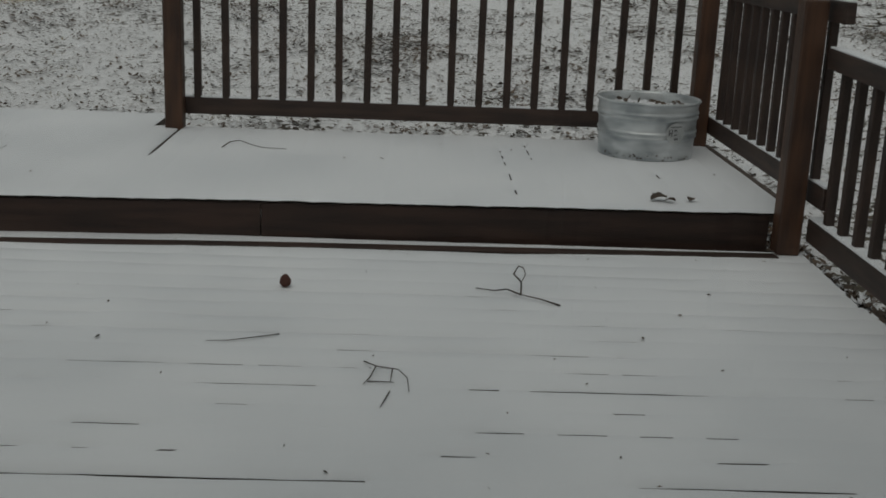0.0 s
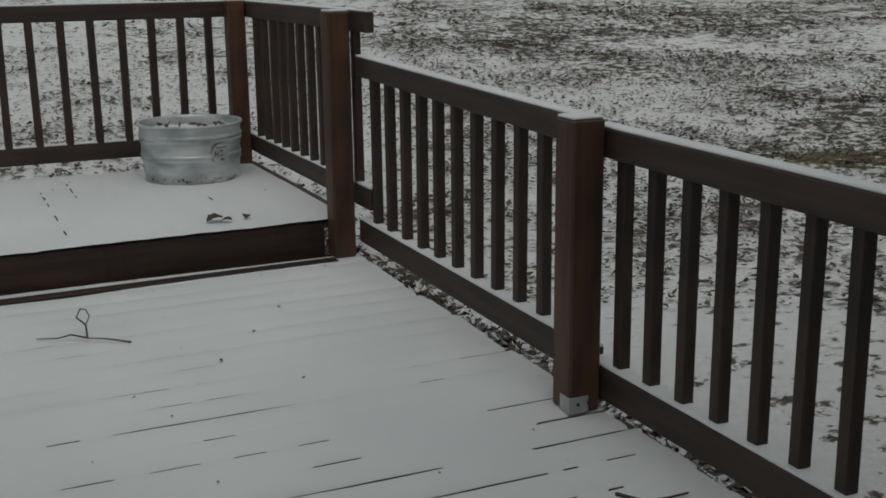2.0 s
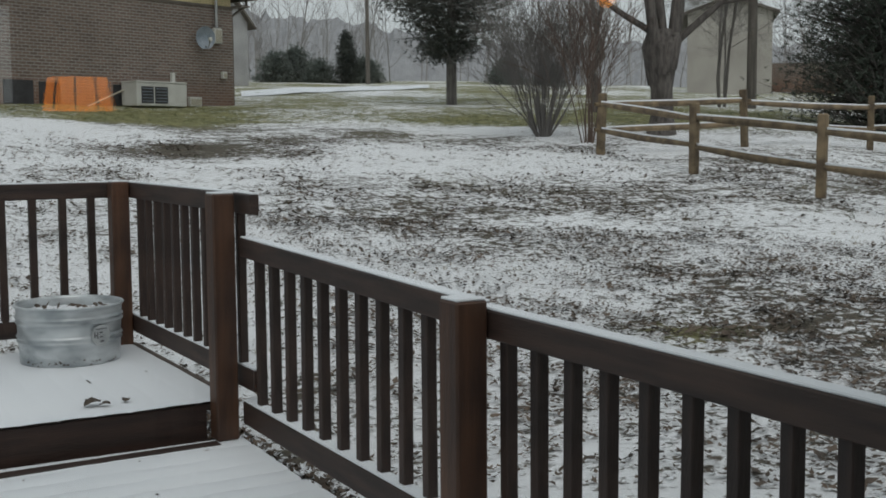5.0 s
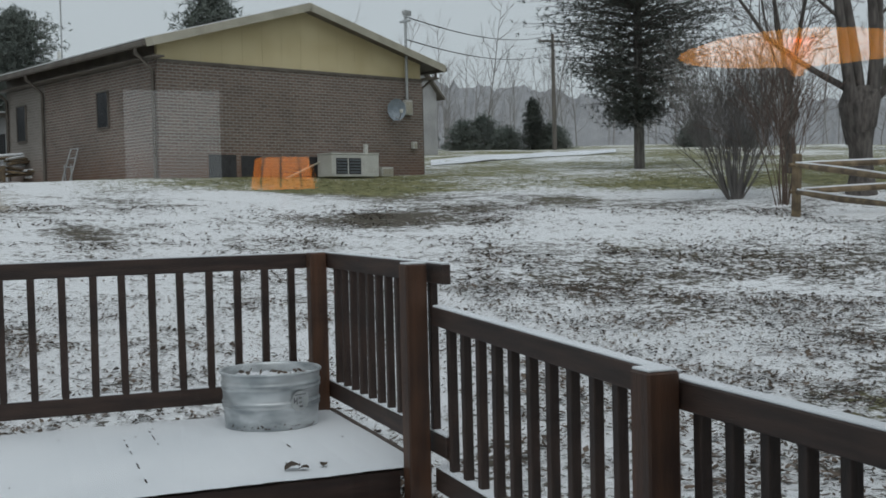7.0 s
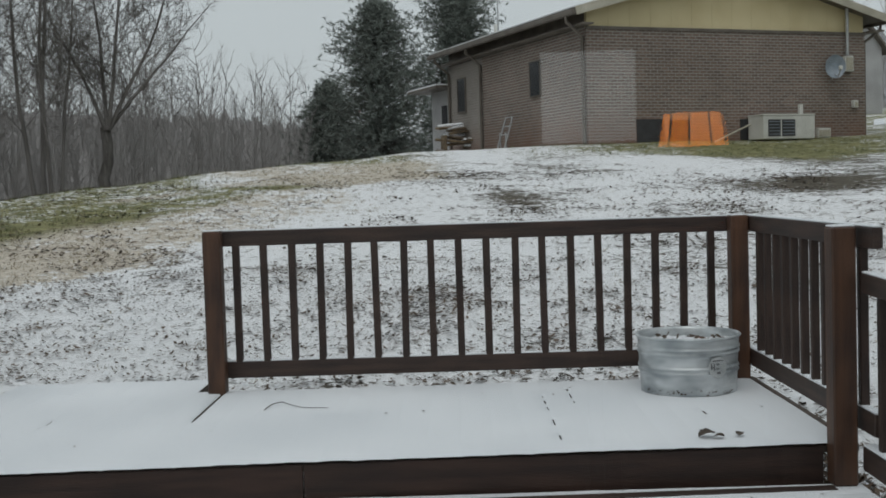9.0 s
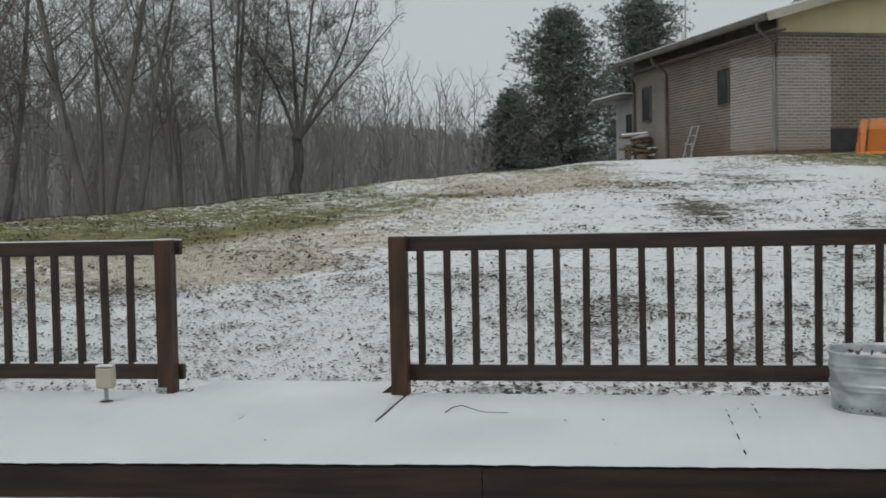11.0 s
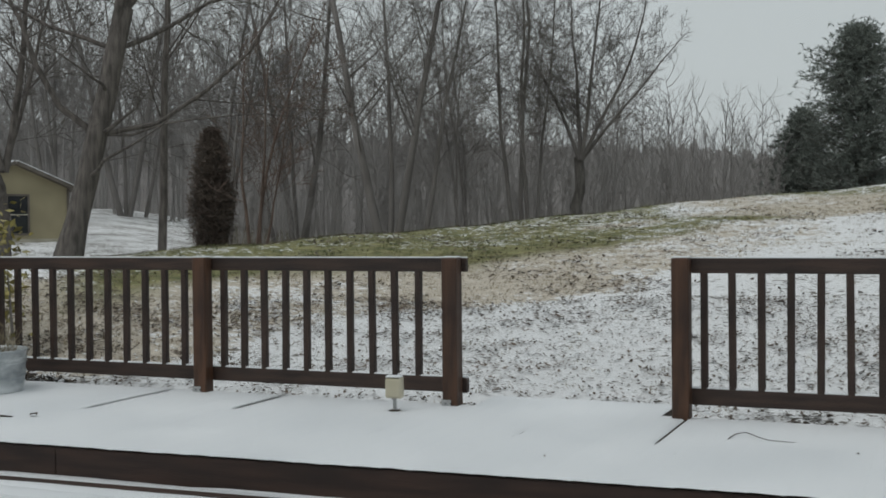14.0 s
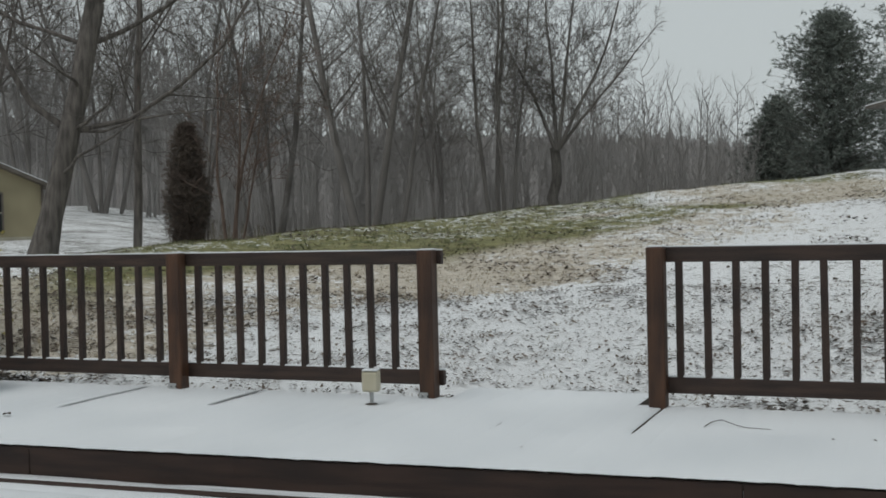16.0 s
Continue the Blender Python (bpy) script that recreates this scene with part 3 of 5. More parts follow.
# gable of vertical tan panels
bm = bmesh.new()
for i in range(14):
    a, b = 0.02 + i * (W - 0.04) / 14, 0.02 + (i + 1) * (W - 0.04) / 14 - 0.004
    pts = [a, b] if not a < W / 2 < b else [a, W / 2, b]
    lo = [bm.verts.new((px, 0.03, BR + 0.002)) for px in pts]
    hi = [bm.verts.new((px, 0.03, roof_z(px) - 0.06)) for px in reversed(pts)]
    f = bm.faces.new(lo + hi)
    g = bmesh.ops.extrude_face_region(bm, geom=[f])
    bmesh.ops.translate(bm, verts=[v for v in g["geom"] if isinstance(v, bmesh.types.BMVert)], vec=(0, 0.1, 0))
part("gable_siding", bm, SIDING, house, "tan painted gable siding")
boxed("gable_trim", TRIM, (-0.02, W + 0.02, -0.03, 0.02, BR - 0.05, BR + 0.03), house, 0.004, "brown trim board under gable")
for side in (-1, 1):
    ang = math.degrees(math.atan((PEAK - 3.38) / (W / 2 + OH)))
    L = math.hypot(W / 2 + OH, PEAK - 3.38)
    for nm, mat, dims, lab in (("roof", TRIM, (0, L, -0.45, D + 0.3, -0.10, 0.0), ""),
                               ("roof_snow", SNOW, (0.02, L - 0.02, -0.42, D + 0.28, 0.002, 0.035), "thin snow on shingles"),
                               ("rake_board", PALETRIM, (0, L, -0.475, -0.452, -0.19, 0.015), "pale painted rake board")):
        bm = bmesh.new()
        box(bm, *dims, 0.004, pose(W / 2, 0, PEAK, 0, ang, 0) if side > 0 else pose(W / 2, 0, PEAK, 0, ang, 0))
        if side < 0:
            bmesh.ops.transform(bm, matrix=Matrix.Translation((W, 0, 0)) @ Matrix.Diagonal((-1, 1, 1, 1)), verts=bm.verts)
        part(nm, bm, mat, house, lab)
    xe = W + OH if side > 0 else -OH
    boxed("gutter", TRIM, (xe - 0.06, xe + 0.06, -0.45, D + 0.3, 3.22, 3.34), house, 0.02, "brown metal gutter")
    xi = W + 0.01 if side > 0 else -0.33
    boxed("soffit", TRIM, (xi, xi + 0.32, -0.4, D + 0.2, 3.0, 3.04), house, 0.003)
for x0, y0 in ((-0.06, 0.12), (-0.06, 6.45), (-0.06, 8.95), (W + 0.06, 0.1)):
    xo = -OH if x0 < 0 else W + OH
    tube_part("downspout", [(xo, y0 - 0.1, 3.26), (xo, y0 - 0.1, 3.1), (x0, y0, 2.75), (x0, y0, 0.1)], [0.045] * 4, TRIM, house, 6)
# openings low in the gable wall, and side windows
for a, b, z0, z1 in ((1.35, 2.15, 0.1, 0.72), (2.3, 2.9, 0.1, 0.7), (4.45, 4.95, 0.1, 0.7)):
    boxed("crawlspace_opening", DARKVOID, (a, b, -0.012, 0.01, z0, z1), house, 0.002, "dark crawl space opening")
for y0, y1, z0, z1 in ((2.55, 3.15, 1.55, 2.45), (7.7, 8.3, 1.5, 2.5)):
    w = boxed("window", WINDOWGLASS, (-0.03, -0.004, y0, y1, z0, z1), house, 0.002, "dark window pane")
    for d in ((y0 - 0.03, y1 + 0.03, z1, z1 + 0.03), (y0 - 0.03, y1 + 0.03, z0 - 0.04, z0), (y0 - 0.03, y0, z0, z1), (y1, y1 + 0.03, z0, z1)):
        boxed("frame", TRIM, (-0.05, -0.002, *d), w, 0.003)
# low wing behind
bm = bmesh.new()
box(bm, 0.25, 5, D + 0.02, 11.3, -0.6, 2.35)
part("rear_wing_wall", bm, GREYSIDE, house, "pale siding rear wing")
boxed("window", WINDOWGLASS, (0.22, 0.246, 9.9, 10.35, 1.15, 1.85), house, 0.002, "dark window pane")
bm = bmesh.new()
box(bm, -0.35, 5.2, D + 0.25, 12.0, 2.36, 2.44, 0.004)
part("rear_wing_roof", bm, TRIM, house)
bm = bmesh.new()
box(bm, -0.33, 5.18, D + 0.27, 11.98, 2.442, 2.49, 0.01)
part("roof_snow", bm, SNOW, house, "thin snow on shingles")
tube_part("roof_vent", [(1.2, 8.0, 3.6), (1.2, 8.0, 4.2)], [0.06, 0.06], WHITEPAINT, house, 8)
tube_part("antenna_mast", [(0.6, 6.5, 3.6), (0.6, 6.5, 7.5)], [0.025, 0.02], STEEL, house, 6)

# outside unit, dish, meter and mast on the gable wall
def at_house(x, y, z):
    return pose(HX, HY, HZ, 0, 0, HR) @ Vector((x, y, z))


p = at_house(4.62, -0.75, ground_z(*at_house(5.7, -0.4, 0)[:2]) - HZ)
ac = thing("outdoor_air_conditioner", "low off-white air conditioning unit with dark grilles", "air conditioner", at=tuple(p), rz=HR)
boxed("casing", WHITEPAINT, (0, 1.62, 0, 0.65, 0.0, 0.60), ac, 0.02)
for a, b_ in ((0.14, 0.52), (0.57, 0.98)):
    g = boxed("grille", DARKVOID, (a, b_, -0.014, 0.006, 0.07, 0.50), ac, 0.004, "dark intake grille")
    for k in range(5):
        boxed("slat", DISHGREY, (a + 0.02, b_ - 0.02, -0.024, -0.015, 0.12 + 0.08 * k, 0.135 + 0.08 * k), g, 0)
boxed("lid", WHITEPAINT, (-0.01, 1.63, -0.01, 0.66, 0.601, 0.64), ac, 0.01)
boxed("duct_stub", WHITEPAINT, (1.35, 1.45, 0.25, 0.35, 0.641, 0.9), ac, 0.01)

p = at_house(7.28, -0.30, 2.05)
dish = thing("satellite_dish", "grey satellite dish on an arm at the brick wall", "satellite dish", at=tuple(p), rz=-2)
bm = bmesh.new()
rings = [[(0.27 * k / 5 * math.cos(2 * math.pi * i / 28), -0.06 * (1 - (k / 5) ** 2), 0.31 * k / 5 * math.sin(2 * math.pi * i / 28)) for i in range(28)] for k in range(1, 6)]
c = bm.verts.new((0, 0.03, 0))
rv = [[bm.verts.new((x, 0.05 - 0.11 * (k + 1) ** 2 / 25, z)) for x, _, z in ring] for k, ring in enumerate(rings)]
for i in range(28):
    bm.faces.new((c, rv[0][i], rv[0][(i + 1) % 28]))
    for k in range(4):
        bm.faces.new((rv[k][i], rv[k + 1][i], rv[k + 1][(i + 1) % 28], rv[k][(i + 1) % 28]))
reflector = part("reflector", bm, DISHGREY, dish, "", True)
tube_part("feed_arm", [(0, 0.03, -0.2), (0.02, -0.25, -0.28), (0.03, -0.40, -0.1)], [0.015] * 3, STEEL, dish)
boxed("receiver", WHITEPAINT, (-0.02, 0.07, -0.46, -0.38, -0.12, -0.02), dish, 0.01)
tube_part("mount", [(0, 0.06, 0), (0, 0.16, -0.05), (0, 0.30, -0.3)], [0.025] * 3, STEEL, dish)

for x0, z0, w_, h_, lab in ((7.78, 1.95, 0.28, 0.42, "pale electric meter box on the wall"), (8.05, 0.98, 0.16, 0.2, "small grey wall box"), (6.85, 0.18, 0.42, 0.26, "pale foundation vent in the brick wall")):
    p = at_house(x0, -0.13, z0)
    e = thing("wall_box", lab, "wall box", at=tuple(p), rz=HR)
    boxed("casing", WHITEPAINT, (0, w_, 0, 0.12, 0, h_), e, 0.012)
    boxed("cover", PALETRIM, (0.03, w_ - 0.03, -0.014, -0.001, 0.04, h_ - 0.05), e, 0.004)
p = at_house(7.86, -0.12, 2.38)
mast = thing("service_mast", "thin grey electric service mast with weatherhead", "service mast", at=tuple(p), rz=HR)
tube_part("pipe", [(0, 0, 0), (0, 0, 2.45)], [0.045, 0.045], STEEL, mast, 8)
boxed("weatherhead", STEEL, (-0.08, 0.22, -0.06, 0.06, 2.40, 2.55), mast, 0.03)
boxed("crossarm", STEEL, (-0.05, 0.05, -0.2, 0.2, 2.2, 2.26), mast, 0.01)
p = at_house(3.3, -0.5, 0)
q = at_house(5.1, -0.1, 0.72)
pole = tube_part("leaning_pole", [(p[0], p[1], ground_z(p[0], p[1])), (q[0], q[1], q[2])], [0.025, 0.025], PALETRIM)
tagged(pole, "pale pole leaning on the brick wall", "pole")

# folded chair frame leaning on the side wall
p = at_house(-0.42, 4.35, 0)
fc = thing("folded_garden_chair", "folded grey metal garden chair leaning on the brick wall", "chair", at=(p[0], p[1], ground_z(p[0], p[1])), rz=HR)
for y0 in (-0.24, 0.24):
    tube_part("side_tube", [(0.0, y0, 0.0), (0.14, y0, 0.45), (0.30, y0 * 0.9, 0.95)], [0.022] * 3, STEEL, fc, 6)
    tube_part("leg_tube", [(0.10, y0 * 0.8, 0.0), (0.08, y0 * 0.8, 0.5)], [0.02] * 2, STEEL, fc, 6)
for z0, x0 in ((0.45, 0.14), (0.68, 0.215), (0.93, 0.295)):
    tube_part("cross_tube", [(x0, -0.24, z0), (x0, 0.24, z0)], [0.02] * 2, STEEL, fc, 6)

# snow-covered pile beside the house
px, py = -0.95, 31.2
pile = thing("outdoor_bench_pile", "heap of boards and bench parts covered with snow", "pile", at=(px, py, ground_z(px, py)), rz=12)
prng = random.Random(5)
for i in range(11):
    a = prng.uniform(-0.9, 0.3)
    z = 0.08 + 0.1 * i
    bm = bmesh.new()
    box(bm, 0, prng.uniform(0.7, 1.25), -0.12, 0.12, -0.03, 0.03, 0.008, pose(a, prng.uniform(-0.3, 0.3), z * 0.85, prng.uniform(-8, 8), prng.uniform(-10, 10), prng.uniform(-30, 30)))
    part("board", bm, FENCEWOOD, pile)
    if i % 2 or i > 6:
        bm = bmesh.new()
        box(bm, 0, prng.uniform(0.5, 1.0), -0.15, 0.15, 0.034, 0.10, 0.02, pose(a, prng.uniform(-0.2, 0.2), z * 0.85, 0, prng.uniform(-10, 10), prng.uniform(-30, 30)))
        part("snow_clump", bm, SNOW, pile, "snow lying on boards")
for a in (-0.65, 0.5):
    boxed("leg", FENCEWOOD, (a, a + 0.08, -0.3, 0.3, -0.1, 0.7), pile, 0.01)


# ---- other buildings ----
def bearing(az, r):
    return HUB[0] + r * math.sin(radians(az)), HUB[1] + r * math.cos(radians(az))


def simple_house(name, label, az, r, w, d, h, rise, wall, rz, windows=(), z=None, roof=TRIM):
    x, y = bearing(az, r)
    e = thing(name, label, "house", at=(x, y, ground_z(x, y) - 0.1 if z is None else z), rz=rz)
    bm = bmesh.new()
    box(bm, 0, w, 0, d, -0.6, h)
    part("wall", bm, wall, e)
    bm = bmesh.new()
    vs = [bm.verts.new(v) for v in ((0, 0, h), (w, 0, h), (w / 2, 0, h + rise), (0, d, h), (w, d, h), (w / 2, d, h + rise))]
    for f in ((0, 1, 2), (3, 5, 4), (0, 3, 4, 1)):
        bm.faces.new([vs[k] for k in f])
    part("gable", bm, wall, e)
    L = math.hypot(w / 2 + 0.3, rise * (w / 2 + 0.3) / (w / 2))
    ang = math.degrees(math.atan2(rise, w / 2))
    for side in (1, -1):
        for nm, mat, z0, z1, m in (("roof", roof, 0.0, 0.12, 0.0), ("roof_snow", SNOW, 0.122, 0.16, 0.03)):
            bm = bmesh.new()
            box(bm, m, L - m, -0.3 + m, d + 0.3 - m, z0, z1, 0.005, pose(w / 2, 0, h + rise, 0, ang, 0))
            if side < 0:
                bmesh.ops.transform(bm, matrix=Matrix.Translation((w, 0, 0)) @ Matrix.Diagonal((-1, 1, 1, 1)), verts=bm.verts)
            part(nm, bm, mat, e, "snow on roof" if nm == "roof_snow" else "")
    for x0, x1, z0, z1 in windows:
        wd = boxed("window", WINDOWGLASS, (x0, x1, -0.03, -0.004, z0, z1), e, 0.002, "dark window pane")
        for d_ in ((x0 - 0.07, x1 + 0.07, z1, z1 + 0.07), (x0 - 0.07, x1 + 0.07, z0 - 0.07, z0), (x0 - 0.07, x0, z0, z1), (x1, x1 + 0.07, z0, z1)):
            boxed("frame", TRIM, (d_[0], d_[1], -0.05, -0.002, d_[2], d_[3]), wd, 0.003)
        boxed("mullion", PALETRIM, (x0, x1, -0.04, -0.031, (z0 + z1) / 2 - 0.02, (z0 + z1) / 2 + 0.02), wd, 0.002)
    return e


mh = simple_house("small_yellow_house", "small yellowish sided house with dark window and snowy roof", -46.35, 42.0, 3.95, 11.0, 2.35, 0.80, TRAILER, 66.0,
                  windows=((1.75, 2.45, 0.75, 2.05),), z=0.35)
boxed("skirting", PALETRIM, (-0.03, 3.98, -0.03, 0.0, -0.5, 0.55), mh, 0.004, "pale skirting boards")
boxed("corner_board", TRIM, (3.89, 3.98, -0.04, -0.032, 0.5, 2.35), mh, 0.004)
simple_house("grey_house", "distant grey sided house behind the brick house", 18.4, 58.0, 2.9, 9.0, 3.4, 1.6, GREYSIDE, 20)
simple_house("pale_outbuilding", "distant pale outbuilding with plain wall", 42.0, 58.0, 4.0, 8.0, 3.9, 0.7, SHED, -42)
x, y = bearing(46.4, 66)
bm = bmesh.new()
box(bm, 0, 8, 0, 0.3, -0.5, 1.5, 0.01)
lw = part("low_brick_wall", bm, BRICK)
lw.matrix_basis = pose(x - 2, y, ground_z(x, y), 0, 0, -45)
tagged(lw, "low distant brown brick wall", "wall")

# snow-covered drive over the far lawn
verts, faces = [], []
for i in range(31):
    f = i / 30
    az, r = 20.2 + 9.2 * f, 44 + 16 * f
    for k, dr in enumerate((-4.0, -1.3, 1.3, 4.0)):
        x, y = bearing(az, r + dr * (1 + 0.4 * f))
        verts.append((x, y, ground_z(x, y) + 0.03))
for i in range(30):
    for k in range(3):
        a = i * 4 + k
        faces.append((a, a + 4, a + 5, a + 1))
tagged(link_mesh("driveway", verts, faces, SNOW, None, True), "narrow drive covered with white snow across the lawn", "driveway", kind="structure")

# ---- split-rail fence ----
FP = [bearing(37.8, 20.6), bearing(42.3, 18.0), bearing(48.2, 15.6), (bearing(48.2, 15.6)[0] - 0.49, bearing(48.2, 15.6)[1] - 2.93)]
FB = [FP[0], bearing(44.7, 22.5), (17.5, 11.4), (20.6, 11.1)]


def fence_line(pts, first=True):
    e = thing("split_rail_fence", "weathered split-rail wooden fence with snow on the rails", "fence", "yard fences")
    hs = []
    for i, (x, y) in enumerate(pts):
        z = ground_z(x, y)
        hs.append(z)
        if i or first:
            bm = bmesh.new()
            box(bm, -0.065, 0.065, -0.065, 0.065, -0.3, 1.08, 0.02, pose(x, y, z, random.uniform(-2, 2), random.uniform(-2, 2), random.uniform(0, 40)))
            part("post", bm, FENCEWOOD, e)
    for i in range(len(pts) - 1):
        for h in (0.42, 0.86):
            a = Vector((*pts[i], hs[i] + h + random.uniform(-0.03, 0.03)))
            b = Vector((*pts[i + 1], hs[i + 1] + h + random.uniform(-0.03, 0.03)))
            mid = (a + b) / 2 + Vector((0, 0, random.uniform(-0.03, 0.01)))
            d = (b - a).normalized() * 0.12
            tube_part("rail", [a - d, a + (mid - a) * 0.5, mid, b + (mid - b) * 0.5, b + d], [0.035, 0.055, 0.058, 0.055, 0.035], FENCEWOOD, e, 6)
            up = Vector((0, 0, 0.045))
            tube_part("snow_line", [a + up, mid + up, b + up], [0.02, 0.028, 0.02], SNOW, e, 5, "thin snow along the rail")


fence_line(FP)
fence_line(FB, False)


# ---- trees ----
def grow(vs, fs, rng, p, d, L, r, depth, up=0.12, wig=0.16, dens=1.0, spread=(28, 58), thin=0.006, tips=None):
    n = 6 if depth > 2 else (4 if depth else 3)
    pts, rad = [p.copy()], [r]
    for i in range(n):
        d = (d + Vector((rng.gauss(0, wig), rng.gauss(0, wig), rng.gauss(0, wig) + up)) * (1.0 if i else 0.4)).normalized()
        p = p + d * (L / n)
        pts.append(p.copy())
        rad.append(max(thin * 0.8, r * (1 - 0.82 * (i + 1) / n)))
    tube(vs, fs, pts, rad, 7 if r > 0.08 else (5 if r > 0.03 else 3))
    if depth == 0:
        return
    k = max(2, int(round((3 + L * 1.1) * dens))) if depth > 1 else max(2, int(round((2 + L * 2.0) * dens)))
    for j in range(k):
        f = 0.28 + 0.72 * (j + rng.random() * 0.8) / k
        f = min(f, 0.99)
        i = min(int(f * n), n - 1)
        g = f * n - i
        q = pts[i].lerp(pts[i + 1], g)
        rr = rad[i] + (rad[i + 1] - rad[i]) * g
        ax = (pts[i + 1] - pts[i]).normalized()
        side = ax.orthogonal().normalized()
        side.rotate(Matrix.Rotation(rng.random() * 2 * math.pi, 3, ax))
        ang = radians(rng.uniform(*spread))
        nd = ax * math.cos(ang) + side * math.sin(ang)
        grow(vs, fs, rng, q, nd, L * rng.uniform(0.42, 0.68) * (1.05 - 0.45 * f), max(thin, rr * rng.uniform(0.34, 0.55)), depth - 1, up, wig * 1.1, dens, spread, thin)


def bare_tree(label, az, r, height, radius, seed, lean=(0, 0), dens=1.0, leaders=4, bark=None, first=0.28, fan=(8, 32), limbs=(), thin=0.0045):
    """A trunk that splits into upright leaders, each with limbs and fine twigs."""
    x, y = bearing(az, r)
    e = thing("bare_tree", label, "tree", "bare trees", (x, y, ground_z(x, y) - 0.05))
    rng = random.Random(seed)
    tv, tf, bv, bf = [], [], [], []
    d = Vector((lean[0], lean[1], 1)).normalized()
    p = Vector((0, 0, 0))
    h, n = height * first, 6
    pts, rad = [p.copy()], [radius * 1.4]
    for i in range(n):
        d = (d + Vector((rng.gauss(0, 0.03), rng.gauss(0, 0.03), 0.005))).normalized()
        p = p + d * (h / n)
        pts.append(p.copy())
        rad.append(radius * (1.05 - 0.2 * (i + 1) / n))
    tube(tv, tf, pts, rad, 10)
    a0 = rng.random() * 6.28
    for k in range(leaders):
        a = a0 + k * 6.28 / leaders + rng.uniform(-0.5, 0.5)
        t = math.tan(radians(rng.uniform(*fan)))
        nd = (d + Vector((math.cos(a) * t, math.sin(a) * t, 0))).normalized()
        q = pts[-1] if k < 2 else pts[-1 - rng.randrange(3)]
        grow(bv, bf, rng, q.copy(), nd, (height - h) * rng.uniform(0.75, 1.0), radius * rng.uniform(0.36, 0.58), 4, 0.05, 0.09, dens, (22, 52), thin)
    for j in range(int(4 * dens)):
        q = pts[2 + rng.randrange(n - 2)]
        a = rng.random() * 6.28
        grow(bv, bf, rng, q.copy(), Vector((math.cos(a), math.sin(a), rng.uniform(0.15, 0.6))).normalized(), height * rng.uniform(0.15, 0.28), radius * 0.2, 3, 0.04, 0.14, dens, (25, 55), thin)
    for (z0, vec, L, rr) in limbs:
        i = min(range(len(pts)), key=lambda k_: abs(pts[k_].z - z0))
        grow(bv, bf, rng, pts[i].copy(), Vector(vec).normalized(), L, rr, 3, 0.03, 0.2, dens, (25, 55), thin)
    link_mesh("trunk", tv, tf, bark or BARK, e, True)
    tagged(link_mesh("crown", bv, bf, TWIGS if bark is None else bark, e, True), "bare winter branches and twigs")
    return e


def again(tree, az, r, rz, s=1.0):
    x, y = bearing(az, r)
    c = copy_thing(tree, pose(x, y, ground_z(x, y) - 0.05, 0, 0, rz))
    c.scale = (s, s, s)
    return c


def bough(vs, fs, rng, p, d, L, r, depth, up=0.10, wig=0.13, thin=0.007, dens=1.0, start=0.2):
    """An ascending stem whose many side shoots shorten towards its tip."""
    n = (9, 4, 3, 2)[3 - depth] if depth < 4 else 9
    pts, rad = [p.copy()], [r]
    for i in range(n):
        d = (d + Vector((rng.gauss(0, wig), rng.gauss(0, wig), rng.gauss(0, wig * 0.7) + up * 0.5))).normalized()
        p = p + d * (L / n)
        pts.append(p.copy())
        rad.append(max(thin, r * (1 - 0.85 * (i + 1) / n)))
    tube(vs, fs, pts, rad, 7 if r > 0.06 else (4 if r > 0.02 else 3))
    if depth == 0:
        return
    k = max(2, int(round(L * (0, 5.2, 4.0, 2.3)[depth] * dens)) + 1)
    for j in range(k):
        f = min(0.985, start + (1 - start) * (j + rng.random()) / k)
        i = min(int(f * n), n - 1)
        q = pts[i].lerp(pts[i + 1], f * n - i)
        ax = (pts[i + 1] - pts[i]).normalized()
        side = ax.orthogonal().normalized()
        side.rotate(Matrix.Rotation(rng.random() * 2 * math.pi, 3, ax))
        ang = radians(rng.uniform(28, 62))
        rr = rad[i] + (rad[i + 1] - rad[i]) * (f * n - i)
        bough(vs, fs, rng, q, ax * math.cos(ang) + side * math.sin(ang), L * rng.uniform(0.22, 0.43) * (1.2 - 0.75 * f), max(thin, rr * rng.uniform(0.20, 0.36)), depth - 1, up * 1.1, wig * 1.2, thin, dens, 0.15)


def stem_tree(label, az, r, stems, seed, fork=0.0, trunk=0.0, mat=None, dens=1.0, thin=0.007):
    """A tree of several stems, each (sideways offset, sideways lean, lean in depth, length, radius), from the ground or from a fork on a trunk."""
    x, y = bearing(az, r)
    e = thing("bare_tree", label, "tree", "bare trees", (x, y, ground_z(x, y) - 0.05), -az)
    rng = random.Random(seed)
    tv, tf, bv, bf = [], [], [], []
    if fork:
        tube(tv, tf, [Vector((rng.gauss(0, 0.03) * k, rng.gauss(0, 0.03) * k, fork * k / 5)) for k in range(6)], [trunk * (1.35, 1.1, 1.0, 0.95, 0.92, 0.9)[k] for k in range(6)], 10)
        link_mesh("trunk", tv, tf, mat or BARK, e, True)
    for off, lean, deep, L, rr in stems:
        bough(bv, bf, rng, Vector((off, rng.uniform(-0.1, 0.1), max(0.0, fork - 0.1))), Vector((lean, deep, 1)).normalized(), L, rr, 3, 0.05, 0.055, thin, dens, 0.22 if not fork else 0.1)
    tagged(link_mesh("crown", bv, bf, mat or TWIGS, e, True), "bare winter stems, branches and fine twigs")
    return e


